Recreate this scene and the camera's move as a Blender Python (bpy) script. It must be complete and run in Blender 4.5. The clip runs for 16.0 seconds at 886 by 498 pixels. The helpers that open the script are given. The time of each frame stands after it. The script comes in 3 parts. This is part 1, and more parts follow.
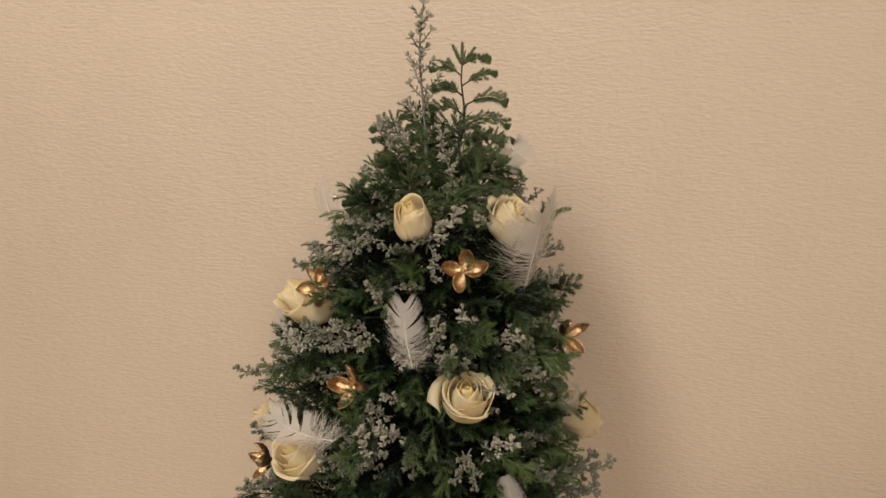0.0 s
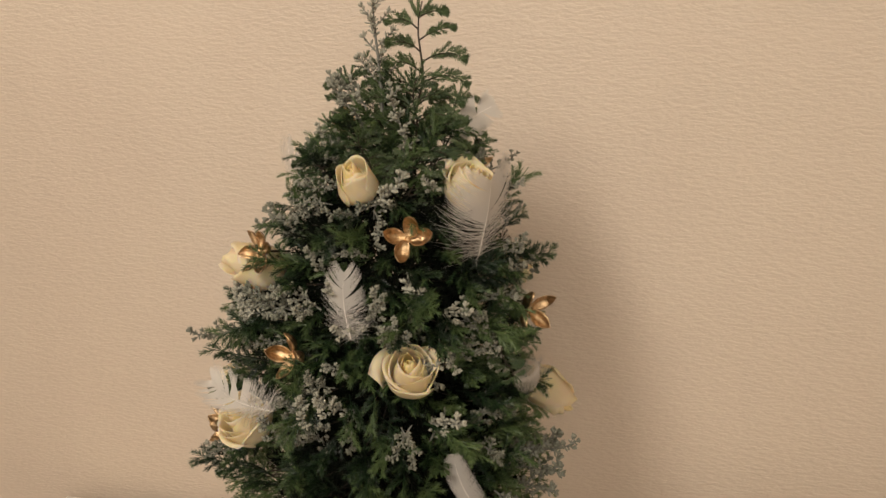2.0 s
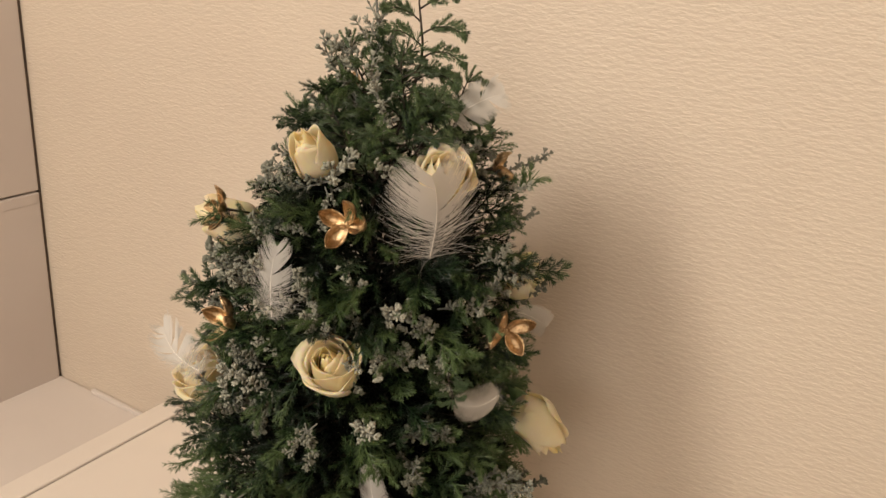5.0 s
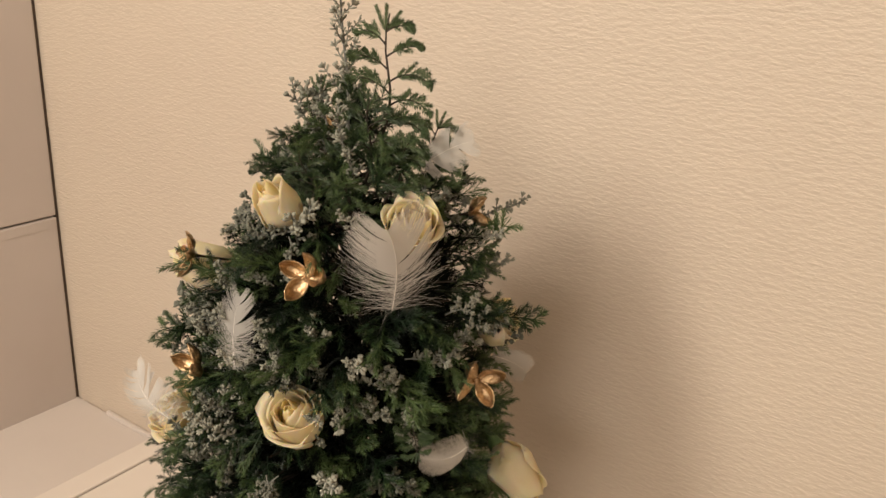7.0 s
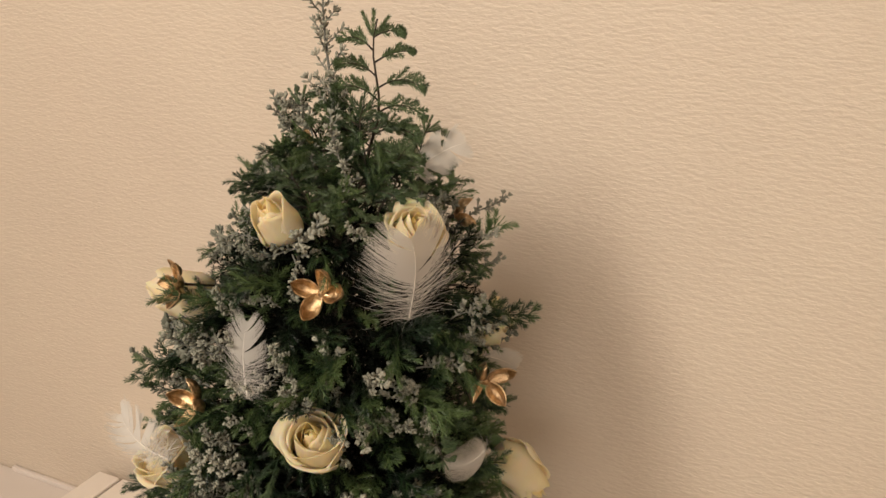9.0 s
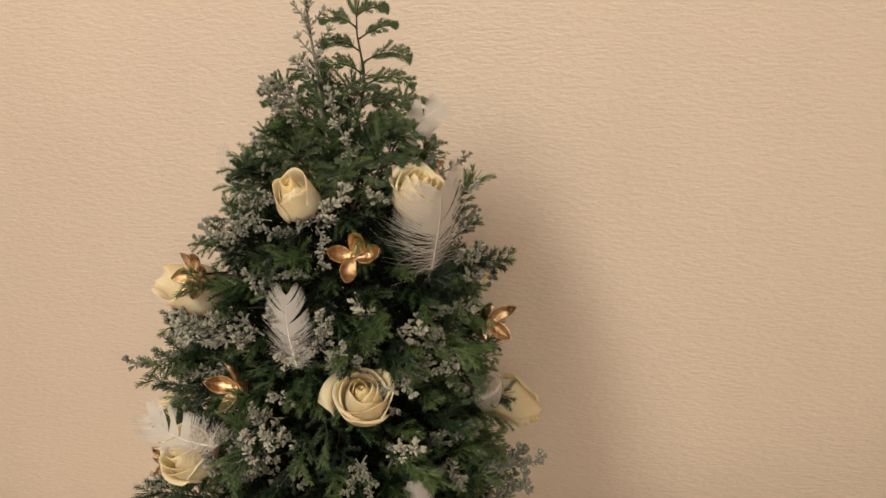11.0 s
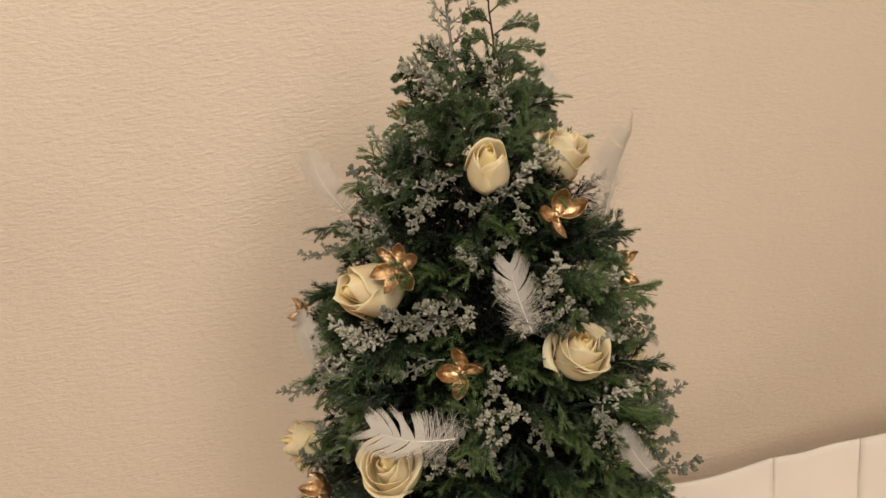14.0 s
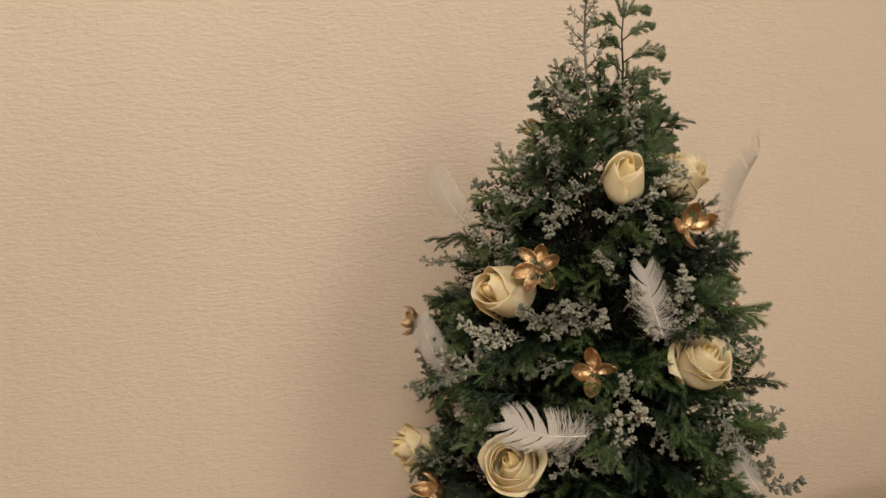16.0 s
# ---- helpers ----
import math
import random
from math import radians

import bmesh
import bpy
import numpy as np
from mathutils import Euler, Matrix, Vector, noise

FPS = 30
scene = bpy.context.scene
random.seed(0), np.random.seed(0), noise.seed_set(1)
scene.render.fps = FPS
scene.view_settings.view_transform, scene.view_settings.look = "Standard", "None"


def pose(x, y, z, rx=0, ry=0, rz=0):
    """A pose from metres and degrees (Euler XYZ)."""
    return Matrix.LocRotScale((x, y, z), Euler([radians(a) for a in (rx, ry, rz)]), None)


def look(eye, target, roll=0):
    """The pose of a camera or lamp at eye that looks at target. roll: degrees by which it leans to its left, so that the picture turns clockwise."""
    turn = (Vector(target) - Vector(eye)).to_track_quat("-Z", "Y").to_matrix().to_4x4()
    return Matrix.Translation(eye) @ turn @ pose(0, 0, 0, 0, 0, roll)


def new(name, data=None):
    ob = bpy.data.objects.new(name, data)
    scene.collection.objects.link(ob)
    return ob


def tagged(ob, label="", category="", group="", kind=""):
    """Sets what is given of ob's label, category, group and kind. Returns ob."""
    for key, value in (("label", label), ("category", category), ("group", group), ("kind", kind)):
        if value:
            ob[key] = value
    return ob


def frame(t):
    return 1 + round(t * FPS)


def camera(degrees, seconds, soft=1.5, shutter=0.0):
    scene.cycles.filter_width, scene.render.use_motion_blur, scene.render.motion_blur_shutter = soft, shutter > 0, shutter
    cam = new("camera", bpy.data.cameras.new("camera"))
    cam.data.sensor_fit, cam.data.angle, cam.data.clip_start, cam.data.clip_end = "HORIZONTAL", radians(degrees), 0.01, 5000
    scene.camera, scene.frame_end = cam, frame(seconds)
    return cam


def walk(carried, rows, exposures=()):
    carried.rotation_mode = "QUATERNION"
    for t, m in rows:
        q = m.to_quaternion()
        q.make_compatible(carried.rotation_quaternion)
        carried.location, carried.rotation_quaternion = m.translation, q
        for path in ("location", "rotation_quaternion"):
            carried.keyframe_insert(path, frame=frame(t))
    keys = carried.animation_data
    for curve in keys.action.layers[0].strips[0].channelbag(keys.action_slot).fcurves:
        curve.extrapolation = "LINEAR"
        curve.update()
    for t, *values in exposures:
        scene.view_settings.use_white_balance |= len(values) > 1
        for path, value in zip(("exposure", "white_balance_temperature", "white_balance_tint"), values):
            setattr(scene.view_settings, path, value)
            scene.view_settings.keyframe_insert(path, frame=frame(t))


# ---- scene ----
cam = camera(56.03, 16.0)
PATH = [
    (0, (0.1280, 0.0405, 1.6844), (-0.0225, 1.1880, 1.3672), -1.21),
    (0.5, (0.1384, 0.0442, 1.6836), (-0.0199, 1.1871, 1.3539), -1.46),
    (1, (0.1520, 0.0585, 1.6843), (-0.0323, 1.1918, 1.3354), -1.78),
    (1.5, (0.1849, 0.0844, 1.6823), (-0.0114, 1.2113, 1.3196), -2.14),
    (2, (0.2234, 0.1033, 1.6816), (-0.0141, 1.2167, 1.3022), -1.09),
    (2.5, (0.2720, 0.1257, 1.6759), (-0.0578, 1.2105, 1.2828), -0.96),
    (3, (0.2715, 0.1461, 1.6794), (-0.0904, 1.2163, 1.2747), -1.65),
    (3.5, (0.3023, 0.1838, 1.6751), (-0.1007, 1.2290, 1.2447), -0.79),
    (4, (0.3590, 0.2357, 1.6722), (-0.1586, 1.2295, 1.2426), 0.74),
    (4.5, (0.3976, 0.2630, 1.6743), (-0.1724, 1.2289, 1.2474), 2.70),
    (5, (0.4323, 0.2769, 1.6823), (-0.1431, 1.2398, 1.2559), 3.96),
    (5.2, (0.4469, 0.2844, 1.6843), (-0.1365, 1.2454, 1.2647), 3.90),
    (7.3, (0.4706, 0.3295, 1.7180), (-0.1608, 1.2609, 1.3010), 3.13),
    (7.5, (0.4684, 0.3288, 1.7199), (-0.1606, 1.2633, 1.3063), 2.87),
    (8, (0.4413, 0.3195, 1.7120), (-0.1516, 1.2832, 1.3123), 2.82),
    (8.5, (0.4184, 0.3082, 1.7098), (-0.1204, 1.3028, 1.3093), 2.15),
    (9, (0.3670, 0.2752, 1.7061), (-0.0899, 1.3092, 1.3036), 1.42),
    (9.2, (0.3347, 0.2568, 1.7060), (-0.0855, 1.3050, 1.3001), 1.04),
    (11.3, (0.1881, 0.1512, 1.6804), (0.0352, 1.2734, 1.2839), -3.19),
    (11.5, (0.1525, 0.1477, 1.6745), (0.0235, 1.2759, 1.2865), -3.56),
    (12, (0.0388, 0.1514, 1.6751), (-0.0067, 1.2887, 1.2952), -4.07),
    (12.5, (-0.0351, 0.1599, 1.6711), (-0.0130, 1.2955, 1.2837), -4.93),
    (13, (-0.0936, 0.1577, 1.6722), (0.0546, 1.2793, 1.2721), -5.84),
    (13.5, (-0.1386, 0.1565, 1.6687), (0.0941, 1.2620, 1.2641), -6.38),
    (14, (-0.1689, 0.1475, 1.6615), (0.0522, 1.2651, 1.2845), -7.56),
    (14.5, (-0.2136, 0.1447, 1.6494), (0.0064, 1.2724, 1.3031), -7.35),
    (15, (-0.2559, 0.1324, 1.6397), (-0.0343, 1.2685, 1.3231), -6.21),
    (15.5, (-0.2720, 0.1195, 1.6427), (-0.0349, 1.2627, 1.3654), -4.89),
    (16, (-0.2947, 0.1267, 1.6284), (-0.0599, 1.2694, 1.3473), -4.40),
]
walk(cam, [(t, look(eye, target, roll)) for t, eye, target, roll in PATH],
     [(0, -0.14), (3, 0.0), (4.5, 0.15), (7.5, 0.14), (9, 0.10), (11.5, 0.04), (14, 0.01), (16, -0.14)])

# ---- light ----
world = bpy.data.worlds.new("room_air")
scene.world = world
world.use_nodes = True
world.node_tree.nodes["Background"].inputs[0].default_value = (1.0, 0.85, 0.7, 1)
world.node_tree.nodes["Background"].inputs[1].default_value = 0.02
WARM = (1.0, 0.895, 0.785)


def area_lamp(name, eye, target, size, watts):
    data = bpy.data.lights.new(name, "AREA")
    data.shape, data.size, data.energy, data.color = "DISK", size, watts, WARM
    ob = new(name, data)
    ob.matrix_world = look(eye, target)
    return ob


area_lamp("ceiling_light_main", (-0.38, -0.45, 2.5), (0.0, 0.8, 1.2), 0.46, 24)
area_lamp("ceiling_light_second", (0.65, -1.5, 2.5), (0.1, 0.6, 1.2), 1.0, 34)


# ---- materials ----
def material(name, rough=0.6, metal=0.0):
    m = bpy.data.materials.new(name)
    m.use_nodes = True
    b = m.node_tree.nodes["Principled BSDF"]
    b.inputs["Roughness"].default_value, b.inputs["Metallic"].default_value = rough, metal
    return m, m.node_tree, b


def node(tree, kind, **values):
    n = tree.nodes.new(kind)
    for key, v in values.items():
        n.inputs[key].default_value = v
    return n


def ramp(tree, source, stops):
    n = tree.nodes.new("ShaderNodeValToRGB")
    e = n.color_ramp.elements
    e[0].position, e[0].color = stops[0][0], (*stops[0][1], 1)
    e[1].position, e[1].color = stops[-1][0], (*stops[-1][1], 1)
    for p, c in stops[1:-1]:
        e.new(p).color = (*c, 1)
    tree.links.new(source, n.inputs[0])
    return n.outputs[0]


def coords(tree, scale=(1, 1, 1)):
    c = tree.nodes.new("ShaderNodeTexCoord")
    m = tree.nodes.new("ShaderNodeMapping")
    m.inputs["Scale"].default_value = scale
    tree.links.new(c.outputs["Object"], m.inputs["Vector"])
    return m.outputs[0]


def noisy(tree, vector, scale, detail=3.0, rough=0.55):
    n = node(tree, "ShaderNodeTexNoise", Scale=scale, Detail=detail, Roughness=rough)
    tree.links.new(vector, n.inputs["Vector"])
    return n.outputs[0]


def bump(tree, bsdf, height, strength, distance):
    n = node(tree, "ShaderNodeBump", Strength=strength, Distance=distance)
    tree.links.new(height, n.inputs["Height"])
    tree.links.new(n.outputs[0], bsdf.inputs["Normal"])


def surface(name, low, high, scale, rough, bump_scale=0.0, bump_depth=0.0, stretch=(1, 1, 1)):
    m, t, b = material(name, rough)
    v = coords(t, stretch)
    t.links.new(ramp(t, noisy(t, v, scale, 4), [(0.3, low), (0.7, high)]), b.inputs["Base Color"])
    if bump_scale:
        bump(t, b, noisy(t, v, bump_scale, 3), 0.5, bump_depth)
    return m


def by_object(name, stops, rough, fine=0.0, spec=0.5, tip_light=0.0, mottle=0.30):
    """Colour that varies from object to object and finely within each."""
    m, t, b = material(name, rough)
    info = t.nodes.new("ShaderNodeObjectInfo")
    mix = t.nodes.new("ShaderNodeMath")
    mix.operation = "MULTIPLY_ADD"
    t.links.new(noisy(t, coords(t), fine or 60.0, 2), mix.inputs[0])
    mix.inputs[1].default_value = 0.55
    half = t.nodes.new("ShaderNodeMath")
    half.operation = "MULTIPLY"
    half.inputs[1].default_value = 0.45
    t.links.new(info.outputs["Random"], half.inputs[0])
    t.links.new(half.outputs[0], mix.inputs[2])
    # each needle or leaf a little lighter or darker than the next
    each = t.nodes.new("ShaderNodeNewGeometry")
    vary = t.nodes.new("ShaderNodeMath")
    vary.operation = "MULTIPLY_ADD"
    t.links.new(each.outputs["Random Per Island"], vary.inputs[0])
    vary.inputs[1].default_value = mottle
    t.links.new(mix.outputs[0], vary.inputs[2])
    shift = t.nodes.new("ShaderNodeMath")
    shift.operation = "SUBTRACT"
    shift.inputs[1].default_value = mottle / 2
    t.links.new(vary.outputs[0], shift.inputs[0])
    value = shift.outputs[0]
    # colour rises along z: shaded root and lit tip painted into each frond
    if tip_light:
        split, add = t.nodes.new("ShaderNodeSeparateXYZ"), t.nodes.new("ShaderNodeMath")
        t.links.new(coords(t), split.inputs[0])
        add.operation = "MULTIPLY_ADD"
        add.inputs[1].default_value = tip_light
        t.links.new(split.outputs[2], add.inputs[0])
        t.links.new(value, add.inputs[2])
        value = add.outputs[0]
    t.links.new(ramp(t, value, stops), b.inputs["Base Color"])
    b.inputs["Specular IOR Level"].default_value = spec
    return m


def wallpaper():
    m, t, b = material("wallpaper", 0.6)
    dash = noisy(t, coords(t, (1, 1, 3.2)), 98.0, 1.8, 0.5)
    fine = noisy(t, coords(t, (1, 1, 2.0)), 330.0, 1.0, 0.5)
    add = t.nodes.new("ShaderNodeMath")
    add.operation = "MULTIPLY_ADD"
    t.links.new(fine, add.inputs[0])
    add.inputs[1].default_value = 0.25
    t.links.new(dash, add.inputs[2])
    # slow unevenness of the wall behind the paper
    slow = noisy(t, coords(t, (3.2, 1, 0.9)), 2.6, 1.0)
    swell = node(t, "ShaderNodeBump", Strength=0.6, Distance=0.012)
    t.links.new(slow, swell.inputs["Height"])
    relief = node(t, "ShaderNodeBump", Strength=1.0, Distance=0.0019)
    t.links.new(add.outputs[0], relief.inputs["Height"])
    t.links.new(swell.outputs[0], relief.inputs["Normal"])
    t.links.new(relief.outputs[0], b.inputs["Normal"])
    big = noisy(t, coords(t), 2.2, 2.0)
    t.links.new(ramp(t, big, [(0.3, (0.66, 0.56, 0.45)), (0.7, (0.70, 0.60, 0.48))]), b.inputs["Base Color"])
    return m


def petal_material(name, inner, outer):
    """A thin petal that lets part of the light through."""
    m, t, b = material(name, 0.5)
    colour = ramp(t, noisy(t, coords(t), 45.0, 3), [(0.3, inner), (0.7, outer)])
    t.links.new(colour, b.inputs["Base Color"])
    bump(t, b, noisy(t, coords(t, (1, 1, 0.3)), 260.0, 2), 0.25, 0.0006)
    b.inputs["Subsurface Weight"].default_value = 0.45
    b.inputs["Subsurface Radius"].default_value = (0.007, 0.005, 0.002)
    b.inputs["Specular IOR Level"].default_value = 0.3
    thin, mix = t.nodes.new("ShaderNodeBsdfTranslucent"), node(t, "ShaderNodeMixShader", Fac=0.48)
    t.links.new(colour, thin.inputs["Color"])
    t.links.new(b.outputs[0], mix.inputs[1])
    t.links.new(thin.outputs[0], mix.inputs[2])
    t.links.new(mix.outputs[0], t.nodes["Material Output"].inputs["Surface"])
    return m


def gold_material():
    m, t, b = material("gold_paint", 0.35, 1.0)
    v = coords(t)
    t.links.new(ramp(t, noisy(t, v, 180.0, 3), [(0.3, (0.30, 0.195, 0.10)), (0.7, (0.80, 0.58, 0.34))]), b.inputs["Base Color"])
    bump(t, b, noisy(t, v, 330.0, 3), 0.9, 0.0016)
    return m


def feather_material(name, cover):
    """White barbs with gaps between them that let light pass."""
    m, t, b = material(name, 0.7)
    b.inputs["Base Color"].default_value = (0.68, 0.645, 0.59, 1)
    b.inputs["Specular IOR Level"].default_value = 0.2
    out = t.nodes["Material Output"]
    thin = node(t, "ShaderNodeBsdfTranslucent", Color=(0.78, 0.75, 0.70, 1))
    clear = t.nodes.new("ShaderNodeBsdfTransparent")
    one, two = node(t, "ShaderNodeMixShader", Fac=0.3), node(t, "ShaderNodeMixShader", Fac=cover)
    t.links.new(b.outputs[0], one.inputs[1])
    t.links.new(thin.outputs[0], one.inputs[2])
    t.links.new(clear.outputs[0], two.inputs[1])
    t.links.new(one.outputs[0], two.inputs[2])
    t.links.new(two.outputs[0], out.inputs["Surface"])
    return m


WALLPAPER = wallpaper()
PLASTER = surface("painted_plaster", (0.66, 0.60, 0.52), (0.72, 0.66, 0.57), 3.0, 0.8, 120, 0.0006)
FLOOR_WOOD = surface("floor_wood", (0.30, 0.19, 0.11), (0.42, 0.28, 0.17), 4.0, 0.45, 60, 0.0005, (1, 12, 1))
WHITE_LACQUER = surface("white_lacquer", (0.78, 0.70, 0.62), (0.82, 0.74, 0.65), 5.0, 0.42, 300, 0.0001)
GREY_LAMINATE = surface("grey_white_laminate", (0.70, 0.63, 0.57), (0.74, 0.67, 0.61), 4.0, 0.45, 300, 0.0001)
# darker than the counter: the sideways face's shade is put into the paint
PANEL_SIDE_SHADE = surface("panel_paint_side_shade", (0.54, 0.47, 0.42), (0.58, 0.51, 0.46), 3.0, 0.5, 260, 0.0001)
DARK_GAP = surface("dark_sealant", (0.07, 0.05, 0.04), (0.11, 0.08, 0.06), 20.0, 0.7)
PAPER = surface("white_cloth", (0.80, 0.73, 0.65), (0.84, 0.77, 0.69), 8.0, 0.8, 500, 0.0003)
# the dark and pale end stops paint shade at frond roots, light at tips
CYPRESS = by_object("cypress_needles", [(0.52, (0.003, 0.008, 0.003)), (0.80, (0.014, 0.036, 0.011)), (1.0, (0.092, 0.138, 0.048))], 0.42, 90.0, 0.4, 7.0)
YOUNG_SHOOT = by_object("young_shoot_needles", [(0.25, (0.026, 0.050, 0.018)), (0.75, (0.145, 0.195, 0.084))], 0.42, 120.0, 0.5)
# near black with little sheen: the core's shade is put into this colour
SHADE_NEEDLES = surface("inner_needles_shade_dark", (0.004, 0.006, 0.004), (0.009, 0.012, 0.007), 40.0, 0.9)
SHADE_NEEDLES.node_tree.nodes["Principled BSDF"].inputs["Specular IOR Level"].default_value = 0.1
TWIG = surface("twig_bark", (0.022, 0.018, 0.012), (0.05, 0.036, 0.024), 80.0, 0.8, 300, 0.0008)
SILVER = by_object("silver_leaves", [(0.25, (0.12, 0.125, 0.094)), (0.5, (0.235, 0.236, 0.185)), (0.75, (0.40, 0.390, 0.315))], 0.75, 120.0, 0.2, 0.0, 0.16)
SILVER_STEM = surface("silver_stem", (0.12, 0.12, 0.10), (0.22, 0.22, 0.19), 120.0, 0.8)
PETAL = petal_material("rose_petal", (0.92, 0.82, 0.58), (0.95, 0.88, 0.70))
PETAL_IN = petal_material("rose_heart_petal", (0.93, 0.80, 0.45), (0.95, 0.85, 0.57))
SEPAL = surface("sepal_green", (0.06, 0.12, 0.04), (0.10, 0.17, 0.06), 90.0, 0.6)
GOLD = gold_material()
VANE = feather_material("feather_vane", 0.74)
DENSE_VANE = feather_material("dense_feather_vane", 0.94)
SOFT_VANE = feather_material("soft_feather_vane", 0.62)
SHEER = feather_material("sheer_feather_vane", 0.42)
QUILL = surface("quill", (0.76, 0.72, 0.64), (0.84, 0.80, 0.74), 60.0, 0.5)
TERRACOTTA = surface("pot_ceramic", (0.62, 0.57, 0.50), (0.70, 0.65, 0.58), 12.0, 0.5, 90, 0.0006)
SOIL = surface("potting_soil", (0.03, 0.02, 0.014), (0.06, 0.042, 0.03), 60.0, 0.95, 150, 0.004)


# ---- mesh helpers ----
class Build:
    """Gathers points and faces for one mesh."""

    def __init__(self):
        self.v, self.f = [], []

    def add(self, points, faces):
        n = len(self.v)
        self.v.extend(points)
        self.f.extend(tuple(n + i for i in face) for face in faces)

    def box(self, lo, hi):
        (a, b, c), (d, e, g) = lo, hi
        p = [(x, y, z) for z in (c, g) for y in (b, e) for x in (a, d)]
        self.add(p, [(0, 2, 3, 1), (4, 5, 7, 6), (0, 1, 5, 4), (2, 6, 7, 3), (0, 4, 6, 2), (1, 3, 7, 5)])

    def tube(self, path, radii, sides=5):
        path = [Vector(p) for p in path]
        rings = []
        side = None
        for i, p in enumerate(path):
            d = (path[min(i + 1, len(path) - 1)] - path[max(i - 1, 0)]).normalized()
            if side is None:
                side = d.orthogonal().normalized()
            side = (side - d * side.dot(d)).normalized()
            up = d.cross(side)
            rings.append([p + radii[i] * (side * math.cos(k * math.tau / sides) + up * math.sin(k * math.tau / sides)) for k in range(sides)])
        faces = [(i * sides + k, i * sides + (k + 1) % sides, (i + 1) * sides + (k + 1) % sides, (i + 1) * sides + k)
                 for i in range(len(path) - 1) for k in range(sides)]
        faces.append(tuple(range(sides))[::-1])
        faces.append(tuple((len(path) - 1) * sides + k for k in range(sides)))
        self.add([q for r in rings for q in r], faces)

    def needle(self, base, way, side, length, width):
        """A slim ridged leaf."""
        mid = base + way * (length * 0.4)
        ridge = mid + way.cross(side) * width * 0.8
        self.add([base, mid + side * width, ridge, mid - side * width, base + way * length], [(0, 1, 2), (0, 2, 3), (1, 4, 2), (2, 4, 3)])

    def sheet(self, grid, thick):
        """A grid of points, made into a thin closed sheet."""
        rows, cols = len(grid), len(grid[0])
        front, back = [], []
        for i in range(rows):
            for j in range(cols):
                a = grid[min(i + 1, rows - 1)][j] - grid[max(i - 1, 0)][j]
                b = grid[i][min(j + 1, cols - 1)] - grid[i][max(j - 1, 0)]
                n = a.cross(b)
                n = n.normalized() if n.length > 1e-9 else Vector((0, 0, 1))
                front.append(grid[i][j])
                back.append(grid[i][j] + n * thick)
        m = rows * cols
        faces = []
        for i in range(rows - 1):
            for j in range(cols - 1):
                q = (i * cols + j, i * cols + j + 1, (i + 1) * cols + j + 1, (i + 1) * cols + j)
                faces += [q, tuple(m + k for k in q[::-1])]
        rim = [j for j in range(cols)] + [i * cols + cols - 1 for i in range(1, rows)] + [(rows - 1) * cols + j for j in range(cols - 2, -1, -1)] + [i * cols for i in range(rows - 2, 0, -1)]
        for k in range(len(rim)):
            a, b = rim[k], rim[(k + 1) % len(rim)]
            faces.append((b, a, m + a, m + b))
        self.add(front + back, faces)

    def mesh(self, name, mat, smooth=False):
        me = bpy.data.meshes.new(name)
        me.from_pydata([tuple(p) for p in self.v], [], self.f)
        me.materials.append(mat)
        if smooth:
            me.polygons.foreach_set("use_smooth", [True] * len(me.polygons))
        me.update()
        return me


def holder(name, m=None):
    ob = new(name)
    ob.empty_display_size = 0.02
    if m is not None:
        ob.matrix_world = m
    return ob


def part(name, mesh, parent, m=None, label=""):
    ob = new(name, mesh)
    ob.parent = parent
    if m is not None:
        ob.matrix_basis = m
    return tagged(ob, label)


def bevelled(name, mat, lo, hi, r=0.003, segments=2):
    bm = bmesh.new()
    bmesh.ops.create_cube(bm, size=1)
    size, mid = Vector(hi) - Vector(lo), (Vector(hi) + Vector(lo)) / 2
    bmesh.ops.scale(bm, vec=size, verts=bm.verts)
    bmesh.ops.translate(bm, vec=mid, verts=bm.verts)
    if r:
        bmesh.ops.bevel(bm, geom=bm.edges[:], offset=r, segments=segments, affect="EDGES", profile=0.5)
    me = bpy.data.meshes.new(name)
    bm.to_mesh(me)
    bm.free()
    me.materials.append(mat)
    return me


def aim(place, way, up=(0, 0, 1), scale=1.0):
    """A pose at place whose z axis points along way, and whose y axis leans towards up."""
    z = Vector(way).normalized()
    y = Vector(up) - z * z.dot(Vector(up))
    y = y.normalized() if y.length > 1e-4 else z.orthogonal().normalized()
    x = y.cross(z)
    return Matrix.Translation(place) @ Matrix((x, y, z)).transposed().to_4x4() @ Matrix.Scale(scale, 4)


# ---- structure ----
WALL_Y, LEFT, RIGHT, REAR, TOP = 1.19, -1.75, 2.0, -2.6, 2.6


def structure(name, mat, lo, hi, label, category):
    b = Build()
    b.box(lo, hi)
    return tagged(new(name, b.mesh(name, mat)), label, category, kind="structure")


structure("wall_north", WALLPAPER, (LEFT, WALL_Y, 0), (RIGHT, WALL_Y + 0.12, TOP), "beige wallpapered wall with fine horizontal embossed grain", "wall")
structure("wall_west", PLASTER, (LEFT - 0.12, REAR, 0), (LEFT, WALL_Y + 0.12, TOP), "plain painted side wall of the room", "wall")
structure("wall_east", PLASTER, (RIGHT, REAR, 0), (RIGHT + 0.12, WALL_Y + 0.12, TOP), "plain painted side wall of the room", "wall")
structure("wall_south", PLASTER, (LEFT, REAR - 0.12, 0), (RIGHT, REAR, TOP), "plain painted wall behind the camera", "wall")
structure("floor", FLOOR_WOOD, (LEFT - 0.12, REAR - 0.12, -0.1), (RIGHT + 0.12, WALL_Y + 0.12, 0), "brown wooden floor of the room", "floor")
